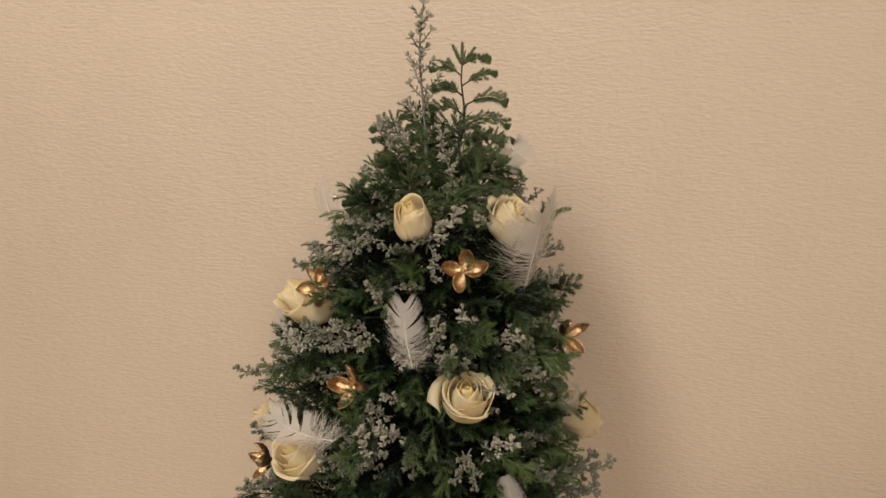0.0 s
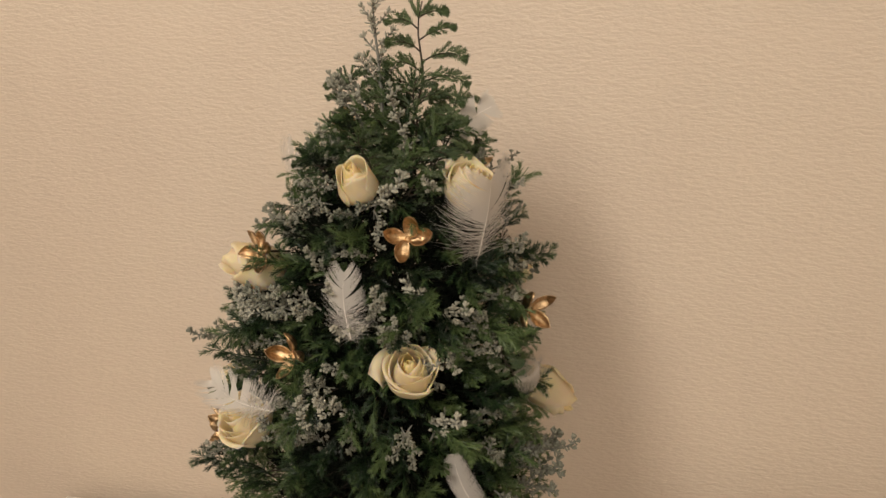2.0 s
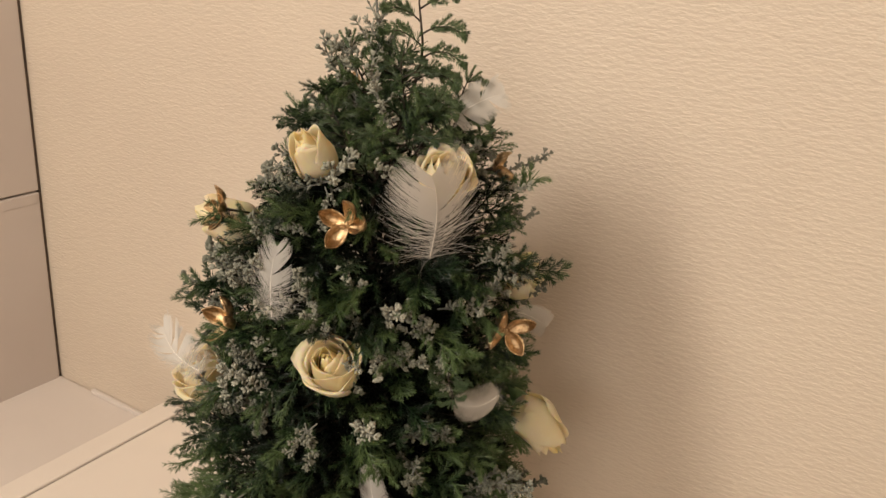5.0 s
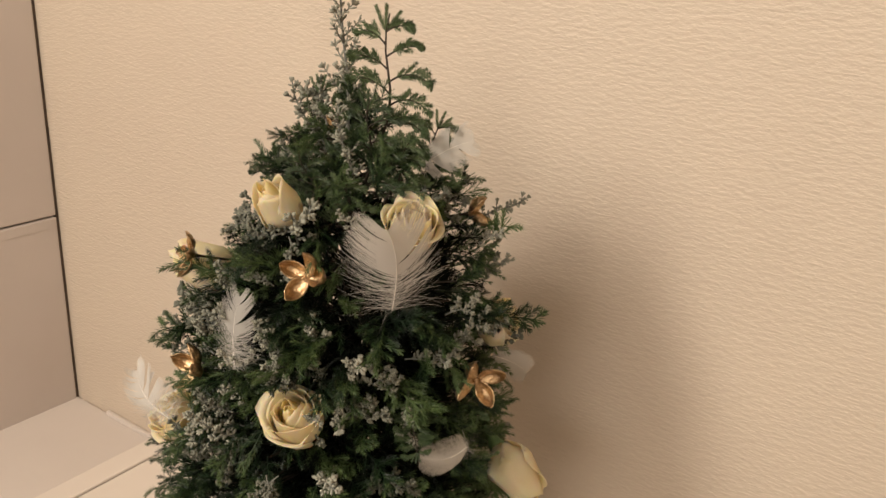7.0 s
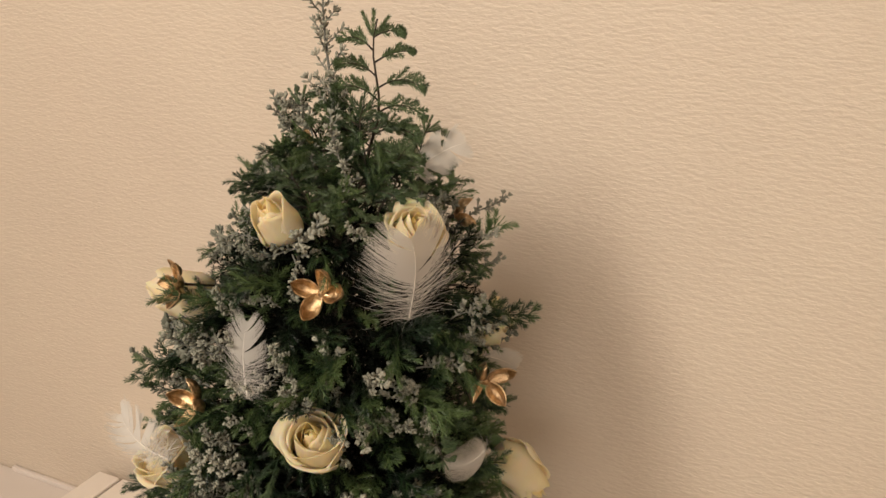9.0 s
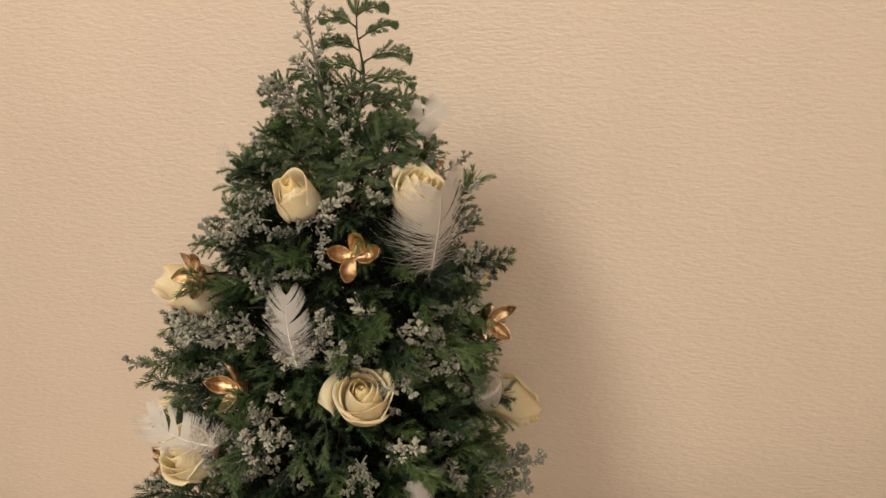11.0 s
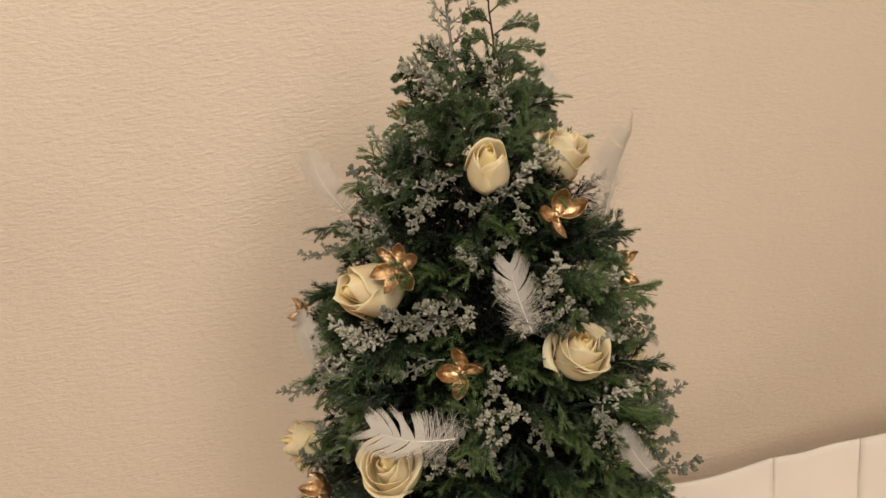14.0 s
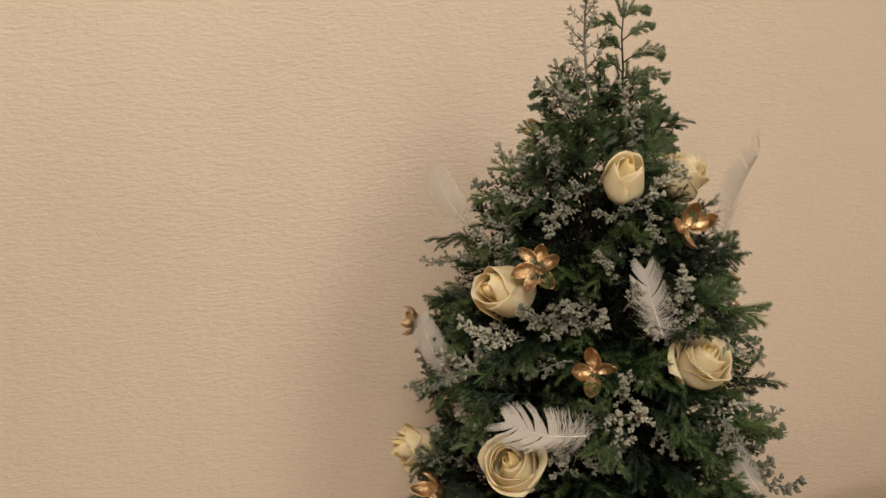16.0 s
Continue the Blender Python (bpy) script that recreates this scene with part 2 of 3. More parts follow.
structure("ceiling", PLASTER, (LEFT - 0.12, REAR - 0.12, TOP), (RIGHT + 0.12, WALL_Y + 0.12, TOP + 0.1), "plain white painted ceiling", "ceiling")

# ---- furniture ----
SHELF_Z, CHEST_Z, CHEST_X, PANEL_X = 0.755, 0.842, -0.67, -1.026


def tall_cabinet():
    ob = holder("tall_cabinet", pose(PANEL_X - 0.3, 0.85, 0))
    tagged(ob, "tall pale grey-white cabinet with two stacked bodies against the wall", "cabinet")
    x0, x1 = -0.3, 0.3
    part("lower_body", bevelled("lower_body", PANEL_SIDE_SHADE, (x0, -0.45, 0.0), (x1, 0.333, 1.162)), ob)
    part("upper_body", bevelled("upper_body", PANEL_SIDE_SHADE, (x0, -0.45, 1.1655), (x1, 0.333, 2.2)), ob)
    part("edge_band", bevelled("edge_band", PANEL_SIDE_SHADE, (x1 - 0.004, -0.44, 1.141), (x1 + 0.0012, 0.325, 1.160), 0.0005), ob)
    part("back_seal", bevelled("back_seal", DARK_GAP, (x0, 0.334, 0.75), (x1 - 0.004, 0.339, 2.2), 0), ob)


def low_shelf():
    ob = holder("low_counter", pose(-0.85, 0.85, 0))
    tagged(ob, "pale grey-white laminate counter between cabinet and chest", "counter")
    part("countertop", bevelled("countertop", GREY_LAMINATE, (-0.188, -0.45, SHELF_Z - 0.03), (0.176, 0.338, SHELF_Z)), ob)
    part("body", bevelled("body", GREY_LAMINATE, (-0.18, -0.42, 0.0), (0.17, 0.33, SHELF_Z - 0.03)), ob)
    part("back_strip", bevelled("back_strip", GREY_LAMINATE, (-0.07, 0.330, SHELF_Z), (0.165, 0.3385, SHELF_Z + 0.010), 0.002), ob, label="thin raised strip along the wall")


def chest():
    ob = holder("white_chest", pose(0.3, 0.83, 0))
    tagged(ob, "white lacquered chest with a grooved top, tree on it", "chest")
    a, b = CHEST_X - 0.3, 1.0
    part("side_rail", bevelled("side_rail", WHITE_LACQUER, (a, -0.42, CHEST_Z - 0.03), (a + 0.047, 0.335, CHEST_Z), 0.004, 3), ob)
    part("top_panel", bevelled("top_panel", WHITE_LACQUER, (a + 0.053, -0.42, CHEST_Z - 0.03), (b, 0.335, CHEST_Z), 0.003, 3), ob)
    part("groove_bed", bevelled("groove_bed", DARK_GAP, (a + 0.046, -0.41, CHEST_Z - 0.028), (a + 0.054, 0.33, CHEST_Z - 0.006), 0), ob)
    part("body", bevelled("body", WHITE_LACQUER, (a + 0.004, -0.40, 0.0), (b - 0.004, 0.33, CHEST_Z - 0.0305)), ob)


def screen_line(x):
    """The screen's foot and top over x: it stands askew to the wall and rises away from the tree."""
    return SCREEN_Y - 0.316 * (x - 0.45), 0.944 + 0.2 * (x - 0.45)


def screen_leaf(x0, x1, wave, seed):
    """A thin upright sheet with a slightly uneven top edge."""
    nx, nz = 24, 10
    grid = []
    for j in range(nz + 1):
        v = j / nz
        row = []
        for i in range(nx + 1):
            u = i / nx
            x = x0 + (x1 - x0) * u
            y, top = screen_line(x)
            high = top - CHEST_Z - 0.0006 + wave * (0.0012 * math.sin(u * 7 + seed) - 0.020 * u * (1 - u) - 0.003 * (1 - u)) + 0.0005 * math.sin(u * 11 + seed)
            row.append(Vector((x, y + 0.0016 * math.sin(u * 6 + v * 2 + seed) + wave * 0.010 * max(0, 0.3 - u), CHEST_Z + 0.0006 + high * v)))
        grid.append(row)
    b = Build()
    b.sheet(grid, 0.004)
    return b.mesh("leaf", PAPER, True)


def low_screen():
    ob = holder("low_screen", pose(0.62, screen_line(0.62)[0], CHEST_Z + 0.0006))
    tagged(ob, "low white upright screen of three leaves standing on the chest", "screen")
    back = ob.matrix_world.inverted()
    for k, (x0, x1, wave) in enumerate(((0.262, 0.4510, 1.0), (0.4511, 0.5640, 0.0), (0.5641, 0.84, 0.0))):
        part("leaf", screen_leaf(x0, x1, wave, k), ob, back)


SCREEN_Y = 1.064
tall_cabinet()
low_shelf()
chest()
low_screen()

# ---- tree ----
AXIS, APEX = (0.002, 0.872), 1.69
HEIGHTS = (1.0, 1.2, 1.3, 1.37, 1.43, 1.49, 1.53, 1.57, 1.6, 1.64, 1.69)
RADII = (0.20, 0.176, 0.165, 0.156, 0.145, 0.106, 0.074, 0.045, 0.034, 0.022, 0.004)


def reach(z):
    return float(np.interp(z, HEIGHTS, RADII))


def spot(z, azimuth, k=1.0):
    a = radians(azimuth)
    r = reach(z) * k * (1 - 0.20 * max(0.0, -math.cos(a)) * math.exp(-((z - 1.475) / 0.04) ** 2))
    r *= 1 - 0.12 * max(0.0, math.cos(a - radians(5))) * min(1.0, max(0.0, (1.44 - z) / 0.06))
    r *= 1 - 0.32 * max(0.0, math.cos(a - radians(140))) * math.exp(-((z - 1.53) / 0.06) ** 2)
    return Vector((AXIS[0] + r * math.cos(a), AXIS[1] + r * math.sin(a), z))


def outward(azimuth, lift=0.0):
    a = radians(azimuth)
    return Vector((math.cos(a) * math.cos(lift), math.sin(a) * math.cos(lift), math.sin(lift)))


def twiglet(b, start, way, normal, length, rng, needle=0.0088, step=0.0023, droop=0.35, ring=3):
    """A plume: a branchlet clothed all round in slim needles, bending a little to one side."""
    side = way.cross(normal).normalized()
    p, d = Vector(start), Vector(way)
    n = max(3, int(length / step))
    path = [p.copy()]
    for i in range(n):
        s = i / n
        d = (d - normal * droop * 0.07 + side * rng.uniform(-0.04, 0.04)).normalized()
        p = p + d * step
        path.append(p.copy())
        up = d.cross(side).normalized()
        size = needle * (1.0 - 0.3 * s) * rng.uniform(0.75, 1.15)
        for k in range(ring):
            a = k * math.tau / ring + i * 1.1
            w = (d + (side * math.cos(a) * 0.80 + up * math.sin(a) * 0.66) * rng.uniform(0.7, 1.2)).normalized()
            b.needle(p, w, w.cross(normal).normalized(), size, 0.00042)
    for k in range(4):
        w = (d + side * rng.uniform(-0.5, 0.5) + normal * rng.uniform(-0.4, 0.4)).normalized()
        b.needle(p, w, w.orthogonal().normalized(), needle * 0.75, 0.0005)
    b.tube(path[::4] + [path[-1]], [0.0006] * (len(path[::4]) + 1), 3)


def frond_mesh(seed, length=0.07, plumes=11, spread=0.40, curl=0.5, mat=CYPRESS, ring=3, step=0.0023):
    """A feathery cypress frond that grows along z, spreads mostly in x, and faces y."""
    rng = random.Random(seed)
    b = Build()
    stem = []
    for i in range(9):
        s = i / 8
        stem.append(Vector((0.004 * math.sin(seed + s * 3), -curl * length * 0.22 * s * s, length * s)))
    b.tube(stem, [0.0011 * (1 - 0.7 * i / 8) for i in range(9)], 4)
    for k in range(plumes):
        s = 0.10 + 0.80 * (k + 0.5) / plumes
        i = min(7, int(s * 8))
        at = stem[i].lerp(stem[i + 1], s * 8 - i)
        sign = 1 if k % 2 else -1
        lean = radians(rng.uniform(28, 50))
        turn = rng.uniform(-0.9, 0.9)
        way = Vector((sign * math.sin(lean) * math.cos(turn), math.sin(lean) * math.sin(turn), math.cos(lean))).normalized()
        size = length * spread * (1 - s * 0.55) * rng.uniform(0.7, 1.2)
        twiglet(b, at, way, Vector((-math.sin(turn) * sign, math.cos(turn), 0)).normalized(), size, rng, step=step, droop=curl, ring=ring)
    twiglet(b, stem[5], (stem[8] - stem[5]).normalized(), Vector((0, 1, 0)), length * 0.36, rng, step=step, droop=curl, ring=ring)
    return b.mesh("frond", mat)


def leader_mesh(seed, length, mat=YOUNG_SHOOT):
    """The open top shoot: a dark stem with arching side sprays whose leaflets lean forward and crowd at the tips."""
    rng = random.Random(seed)
    b, wood = Build(), Build()
    stem = [Vector((0.004 * math.sin(i * 0.9), 0, length * i / 10)) for i in range(11)]
    wood.tube(stem, [0.0019 * (1 - 0.7 * i / 10) for i in range(11)], 5)
    normal = Vector((0, 1, 0))
    for k in range(13):
        s = 0.10 + 0.80 * k / 12
        at = stem[int(s * 10)].lerp(stem[min(10, int(s * 10) + 1)], s * 10 % 1)
        sign = 1 if k % 2 else -1
        size = 0.050 * (1.12 - s * 0.72) * rng.uniform(0.8, 1.12)
        bow = rng.uniform(0.35, 0.65)
        deep = rng.uniform(-0.45, 0.45)
        pts = []
        for j in range(11):
            u = j / 10
            pts.append(at + Vector((sign * size * 0.92 * u, deep * size * u, size * (0.85 * u - bow * u * u))))
        wood.tube(pts, [0.0010 * (1 - 0.5 * j / 10) for j in range(11)], 3)
        for j in range(2, 11):
            d = (pts[j] - pts[j - 1]).normalized()
            for up in (1, -1):
                if rng.random() < (0.12 if up > 0 else 0.35):
                    continue
                w = (d + Vector((0, rng.uniform(-0.35, 0.35), up * rng.uniform(0.35, 0.65)))).normalized()
                long = size * (0.34 if up > 0 else 0.24) * (1.25 - 0.06 * j) * rng.uniform(0.7, 1.25)
                twiglet(b, pts[j], w, normal, max(0.0045, long), rng, 0.0058, 0.0016, 0.15, 3)
        for q in (-1, 0, 1):
            twiglet(b, pts[10], ((pts[10] - pts[9]).normalized() + Vector((0, 0.2 * q, 0.35 * q))).normalized(), normal, 0.006, rng, 0.0052, 0.0011, 0.2, 4)
    for k in (-1, 0, 1):
        twiglet(b, stem[9], Vector((0.55 * k, 0, 1)).normalized(), normal, 0.020, rng, 0.005, 0.0014, 0.1, 4)
    return b.mesh("leader_sprays", mat), wood.mesh("leader_stem", TWIG, True)


# room that the fronds leave round blooms, pods and feathers
CLEAR = [((0.002, 0.775, 1.512), 0.036), ((0.054, 0.735, 1.347), 0.042), ((-0.115, 0.785, 1.425), 0.040), ((-0.125, 0.745, 1.275), 0.044), ((0.095, 0.835, 1.500), 0.036),
         ((0.190, 0.928, 1.250), 0.036), ((0.050, 0.755, 1.464), 0.030), ((-0.055, 0.728, 1.362), 0.030), ((-0.096, 0.750, 1.446), 0.028), ((0.160, 0.868, 1.358), 0.030),
         ((0.008, 0.738, 1.414), 0.044), ((0.108, 0.775, 1.480), 0.038), ((-0.095, 0.712, 1.330), 0.036), ((0.108, 0.745, 1.240), 0.028), ((0.160, 0.825, 1.322), 0.030)]


def conifer():
    tree = holder("conifer_tree", pose(AXIS[0], AXIS[1], CHEST_Z + 0.02))
    tagged(tree, "small dense dark green cypress tree trimmed with flowers and feathers", "tree")
    back = tree.matrix_world.inverted()
    b = Build()
    zs = [0.86 + 0.08 * i for i in range(9)]
    b.tube([Vector((AXIS[0] + 0.004 * math.sin(i * 1.7), AXIS[1] + 0.004 * math.cos(i * 1.3), z)) for i, z in enumerate(zs)],
           [0.013 * (1 - 0.1 * i) for i in range(9)], 10)
    part("trunk", b.mesh("trunk", TWIG, True), tree, back)
    rng = random.Random(11)
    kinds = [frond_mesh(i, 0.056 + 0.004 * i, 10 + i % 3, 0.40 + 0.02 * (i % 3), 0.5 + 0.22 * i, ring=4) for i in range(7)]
    cheap = [frond_mesh(20 + i, 0.065, 9, 0.4, 0.4, ring=2, step=0.0026) for i in range(3)]
    outer = 0
    limbs, rest = Build(), Build()
    inner_shapes = [[Vector(v.co) for v in k.vertices] for k in cheap]
    inner_sides = [[tuple(p.vertices) for p in k.polygons] for k in cheap]

    def lay(z, azimuth, depth, lift, scale, kind, name):
        root = spot(z, azimuth) - outward(azimuth) * depth
        way = outward(azimuth + rng.uniform(-28, 28), lift)
        for centre, room in CLEAR:
            if any((root + way * d * scale - Vector(centre)).length < room for d in (0.02, 0.045, 0.065)):
                root -= outward(azimuth) * min(0.038, reach(z) * 0.3)
                break
        face = Vector((0, 0, 1)) * rng.uniform(0.3, 1) + outward(azimuth) * rng.uniform(-0.2, 0.9) + Vector((rng.uniform(-1, 1), rng.uniform(-1, 1), 0)) * 0.5
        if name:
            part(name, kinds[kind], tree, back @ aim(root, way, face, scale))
        else:
            m = aim(root, way, face, scale)
            rest.add([m @ p for p in inner_shapes[kind % 3]], inner_sides[kind % 3])
        inner = Vector((AXIS[0], AXIS[1], root.z - 0.35 * (root - Vector((*AXIS, root.z))).length))
        limbs.tube([inner, inner.lerp(root, 0.5) + Vector((0, 0, 0.004)), root + way * 0.004], [0.0017, 0.0012, 0.0008], 3)

    count = 700
    for i in range(count):
        u = (i + 0.5) / count
        z = APEX - 0.10 - (APEX - 0.10 - 1.04) * u ** 0.62 + rng.uniform(-0.012, 0.012)
        azimuth = (i * 137.508) % 360 - 180 + rng.uniform(-9, 9)
        high = max(0.0, (z - 1.42) / 0.25)
        lift = radians(rng.uniform(-8, 45) + 38 * high)
        scale = rng.uniform(0.62, 1.05) * (1 - 0.38 * high)
        seen = azimuth < 30 or azimuth > 150
        lay(z - 0.014, azimuth, min(0.056 * scale, reach(z) * 0.85) + rng.uniform(-0.010, 0.016), lift, scale, rng.randrange(7), "frond" if seen and z > 1.20 else "")
    for i in range(16):
        azimuth = (i * 137.5) % 360 - 180
        z = 1.475 + 0.1 * (i / 16)
        lay(z, azimuth, reach(z) * 0.75, radians(rng.uniform(45, 80)), rng.uniform(0.5, 0.75), rng.randrange(7), "frond")
    # single branches that stand out of the outline: root, tip
    for k, (root, tip) in enumerate((((0.110, 0.925, 1.385), (0.180, 0.950, 1.405)), ((0.085, 0.790, 1.305), (0.150, 0.762, 1.318)), ((-0.095, 0.870, 1.385), (-0.160, 0.866, 1.408)),
                                     ((-0.045, 0.872, 1.475), (-0.077, 0.868, 1.532)), ((0.055, 0.905, 1.480), (0.086, 0.918, 1.528)), ((-0.050, 0.880, 1.474), (-0.094, 0.884, 1.502)), ((-0.046, 0.874, 1.462), (-0.088, 0.868, 1.484)), ((0.110, 0.900, 1.330), (0.148, 0.920, 1.342)),
                                     ((0.060, 0.760, 1.285), (0.125, 0.722, 1.292)), ((-0.130, 0.800, 1.200), (-0.195, 0.780, 1.215)), ((0.020, 0.950, 1.495), (0.021, 1.000, 1.540)))):
        root, tip = Vector(root), Vector(tip)
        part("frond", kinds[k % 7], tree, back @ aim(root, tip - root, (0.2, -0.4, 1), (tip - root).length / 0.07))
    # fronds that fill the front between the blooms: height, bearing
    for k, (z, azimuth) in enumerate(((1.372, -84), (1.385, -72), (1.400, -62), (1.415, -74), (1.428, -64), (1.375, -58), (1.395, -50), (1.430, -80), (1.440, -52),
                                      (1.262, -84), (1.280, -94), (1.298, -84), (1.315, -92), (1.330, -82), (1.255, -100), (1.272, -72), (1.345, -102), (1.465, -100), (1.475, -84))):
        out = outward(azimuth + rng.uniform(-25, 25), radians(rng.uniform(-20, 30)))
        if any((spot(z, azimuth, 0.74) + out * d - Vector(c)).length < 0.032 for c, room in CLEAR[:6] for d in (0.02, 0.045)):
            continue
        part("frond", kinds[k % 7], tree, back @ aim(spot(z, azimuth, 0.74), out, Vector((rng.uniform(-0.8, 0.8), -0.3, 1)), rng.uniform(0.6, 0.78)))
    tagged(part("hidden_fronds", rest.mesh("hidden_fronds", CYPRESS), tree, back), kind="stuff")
    tagged(part("twigwork", limbs.mesh("twigwork", TWIG), tree, back), kind="stuff")
    # the fronds within, too many to tell apart, coloured near black for the shade there
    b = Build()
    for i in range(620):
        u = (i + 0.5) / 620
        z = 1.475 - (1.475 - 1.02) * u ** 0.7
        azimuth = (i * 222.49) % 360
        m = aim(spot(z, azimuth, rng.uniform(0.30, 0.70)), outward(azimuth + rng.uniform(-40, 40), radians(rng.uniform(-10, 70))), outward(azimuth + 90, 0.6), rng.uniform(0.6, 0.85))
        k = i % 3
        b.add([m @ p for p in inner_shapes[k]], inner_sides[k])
    # loose blades added to fill the core and stop light passing through
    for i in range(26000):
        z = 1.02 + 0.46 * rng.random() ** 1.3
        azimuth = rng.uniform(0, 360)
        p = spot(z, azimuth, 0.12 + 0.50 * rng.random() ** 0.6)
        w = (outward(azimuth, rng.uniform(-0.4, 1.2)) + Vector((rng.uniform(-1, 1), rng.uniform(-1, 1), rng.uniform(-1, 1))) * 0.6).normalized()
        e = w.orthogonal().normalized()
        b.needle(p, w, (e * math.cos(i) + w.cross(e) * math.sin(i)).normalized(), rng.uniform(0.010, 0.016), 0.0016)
    tagged(part("inner_fronds", b.mesh("inner_fronds", SHADE_NEEDLES), tree, back), kind="stuff")

    def lead(seed, length, m):
        sprays, stem = leader_mesh(seed, length)
        part("leader_stem", stem, tree, m)
        part("leader_sprays", sprays, tree, m)

    lead(4, 0.150, back @ aim((0.030, 0.878, 1.508), (0.12, -0.09, 1), (0.25, -1, 0)))
    small = [(-0.002, 0.872, 1.50, -0.25, -0.1, 0.8), (0.045, 0.865, 1.49, 0.45, -0.1, 0.62), (-0.014, 0.868, 1.485, -0.55, -0.05, 0.62), (0.05, 0.885, 1.47, 0.7, 0.25, 0.5), (-0.03, 0.85, 1.465, -0.5, -0.3, 0.6), (0.03, 0.845, 1.465, 0.3, -0.5, 0.6), (0.004, 0.84, 1.475, -0.1, -0.40, 0.62),
             (0.030, 0.860, 1.490, 0.15, -0.15, 0.85), (0.045, 0.895, 1.485, 0.35, 0.15, 0.75)]
    for x, y, z, dx, dy, s in small:
        lead(int(100 * s) + int(x * 1000), 0.12, back @ aim((x, y, z), (dx, dy, 1), (0.2, -1, 0.1), s))
    # a lacy spray that hangs beside the blooms
    lead(31, 0.12, back @ aim((0.118, 0.825, 1.352), (0.45, -0.62, -0.55), (0.3, -0.5, 0.8), 0.42))
    return tree


def pot():
    ob = holder("plant_pot", pose(AXIS[0], AXIS[1], CHEST_Z + 0.0005))
    tagged(ob, "plain pale ceramic pot that holds the small tree", "pot")
    b = Build()
    prof = [(0.0, 0.0), (0.062, 0.0), (0.068, 0.004), (0.085, 0.115), (0.090, 0.118), (0.090, 0.13), (0.082, 0.13), (0.079, 0.112), (0.0, 0.112)]
    n = 40
    pts = [Vector((r * math.cos(k * math.tau / n), r * math.sin(k * math.tau / n), z)) for r, z in prof for k in range(n)]
    b.add(pts, [(i * n + k, i * n + (k + 1) % n, (i + 1) * n + (k + 1) % n, (i + 1) * n + k) for i in range(len(prof) - 1) for k in range(n)])
    part("bowl", b.mesh("bowl", TERRACOTTA, True), ob)
    b = Build()
    b.tube([Vector((0, 0, 0.1125)), Vector((0, 0, 0.120))], [0.078, 0.074], 24)
    part("soil", b.mesh("soil", SOIL), ob)


pot()
conifer()


# ---- silver sprigs ----
def sprig_meshes(seed, length=0.05, twigs=7, spread=0.0135, leaf_size=0.0062, thick=0.0010, slim=1.0):
    """A grey-felted stem along z; its side twigs carry crossed pairs of slim club leaves and end in a tuft."""
    rng = random.Random(seed)
    stem, leaf = Build(), Build()
    sway = 0.03 if length > 0.1 else 0.10
    pts = [Vector((sway * length * math.sin(seed + i * 0.5), sway * 0.8 * length * math.cos(seed * 2 + i * 0.6), length * i / 8)) for i in range(9)]
    stem.tube(pts, [thick * (1 - 0.6 * i / 8) for i in range(9)], 5)

    def club(base, way, size):
        side = way.orthogonal().normalized()
        up = way.cross(side)
        ring = [side * math.cos(k * math.tau / 5) + up * math.sin(k * math.tau / 5) for k in range(5)]
        w = size * slim * rng.uniform(0.19, 0.26)
        low = [base + way * size * 0.08 + q * w * 0.7 for q in ring]
        top = [base + way * size * 0.68 + q * w for q in ring]
        leaf.add(low + top + [base + way * size, base], [(k, (k + 1) % 5, 5 + (k + 1) % 5, 5 + k) for k in range(5)] + [(5 + k, 5 + (k + 1) % 5, 10) for k in range(5)] + [((k + 1) % 5, k, 11) for k in range(5)])

    def clothe(path, gap, size, tuft):
        """Crossed leaf pairs along a twig, and a tuft at its tip."""
        run, turn = 0.0, rng.uniform(0, 3)
        for a, b in zip(path, path[1:]):
            d = (b - a).normalized()
            side = d.orthogonal().normalized()
            up = d.cross(side)
            while run < (b - a).length:
                for k in (0, math.pi):
                    w = (d * rng.uniform(0.5, 0.95) + (side * math.cos(turn + k) + up * math.sin(turn + k))).normalized()
                    club(a + d * run, w, size * rng.uniform(0.75, 1.15))
                turn += 1.57 + rng.uniform(-0.3, 0.3)
                run += gap * rng.uniform(0.8, 1.2)
            run -= (b - a).length
        for k in range(tuft):
            t = k * 2.4
            w = (d * rng.uniform(0.7, 1.5) + (side * math.cos(t) + up * math.sin(t)) * rng.uniform(0.3, 1)).normalized()
            club(path[-1], w, size * rng.uniform(0.7, 1.05))

    for k in range(twigs):
        s = 0.12 + 0.78 * k / (twigs - 1)
        i = min(7, int(s * 8))
        at = pts[i].lerp(pts[i + 1], s * 8 - i)
        turn = k * 2.4 + rng.uniform(-0.4, 0.4)
        way = Vector((math.cos(turn), math.sin(turn), rng.uniform(0.6, 1.1))).normalized()
        size = spread * (1.2 - 0.8 * s) * rng.uniform(0.65, 1.2)
        end = at + way * size + Vector((0, 0, size * 0.15))
        path = [at, at.lerp(end, 0.5) - Vector((0, 0, size * 0.05)), end]
        stem.tube(path, [0.0008, 0.0007, 0.0005], 4)
        clothe([path[0].lerp(path[1], 0.5), path[1], end], 0.0044, leaf_size, 5)
    clothe(pts[3:] if length < 0.1 else pts[4:], 0.0062, leaf_size, 6)
    return stem.mesh("stem", SILVER_STEM), leaf.mesh("leaves", SILVER, True)


SPRIGS = [sprig_meshes(i) for i in range(7)] + [sprig_meshes(9, 0.15, 21, 0.024, 0.0066, 0.0017, 0.72), sprig_meshes(12, 0.085, 12, 0.012, 0.0058, 0.0014, 0.85)]


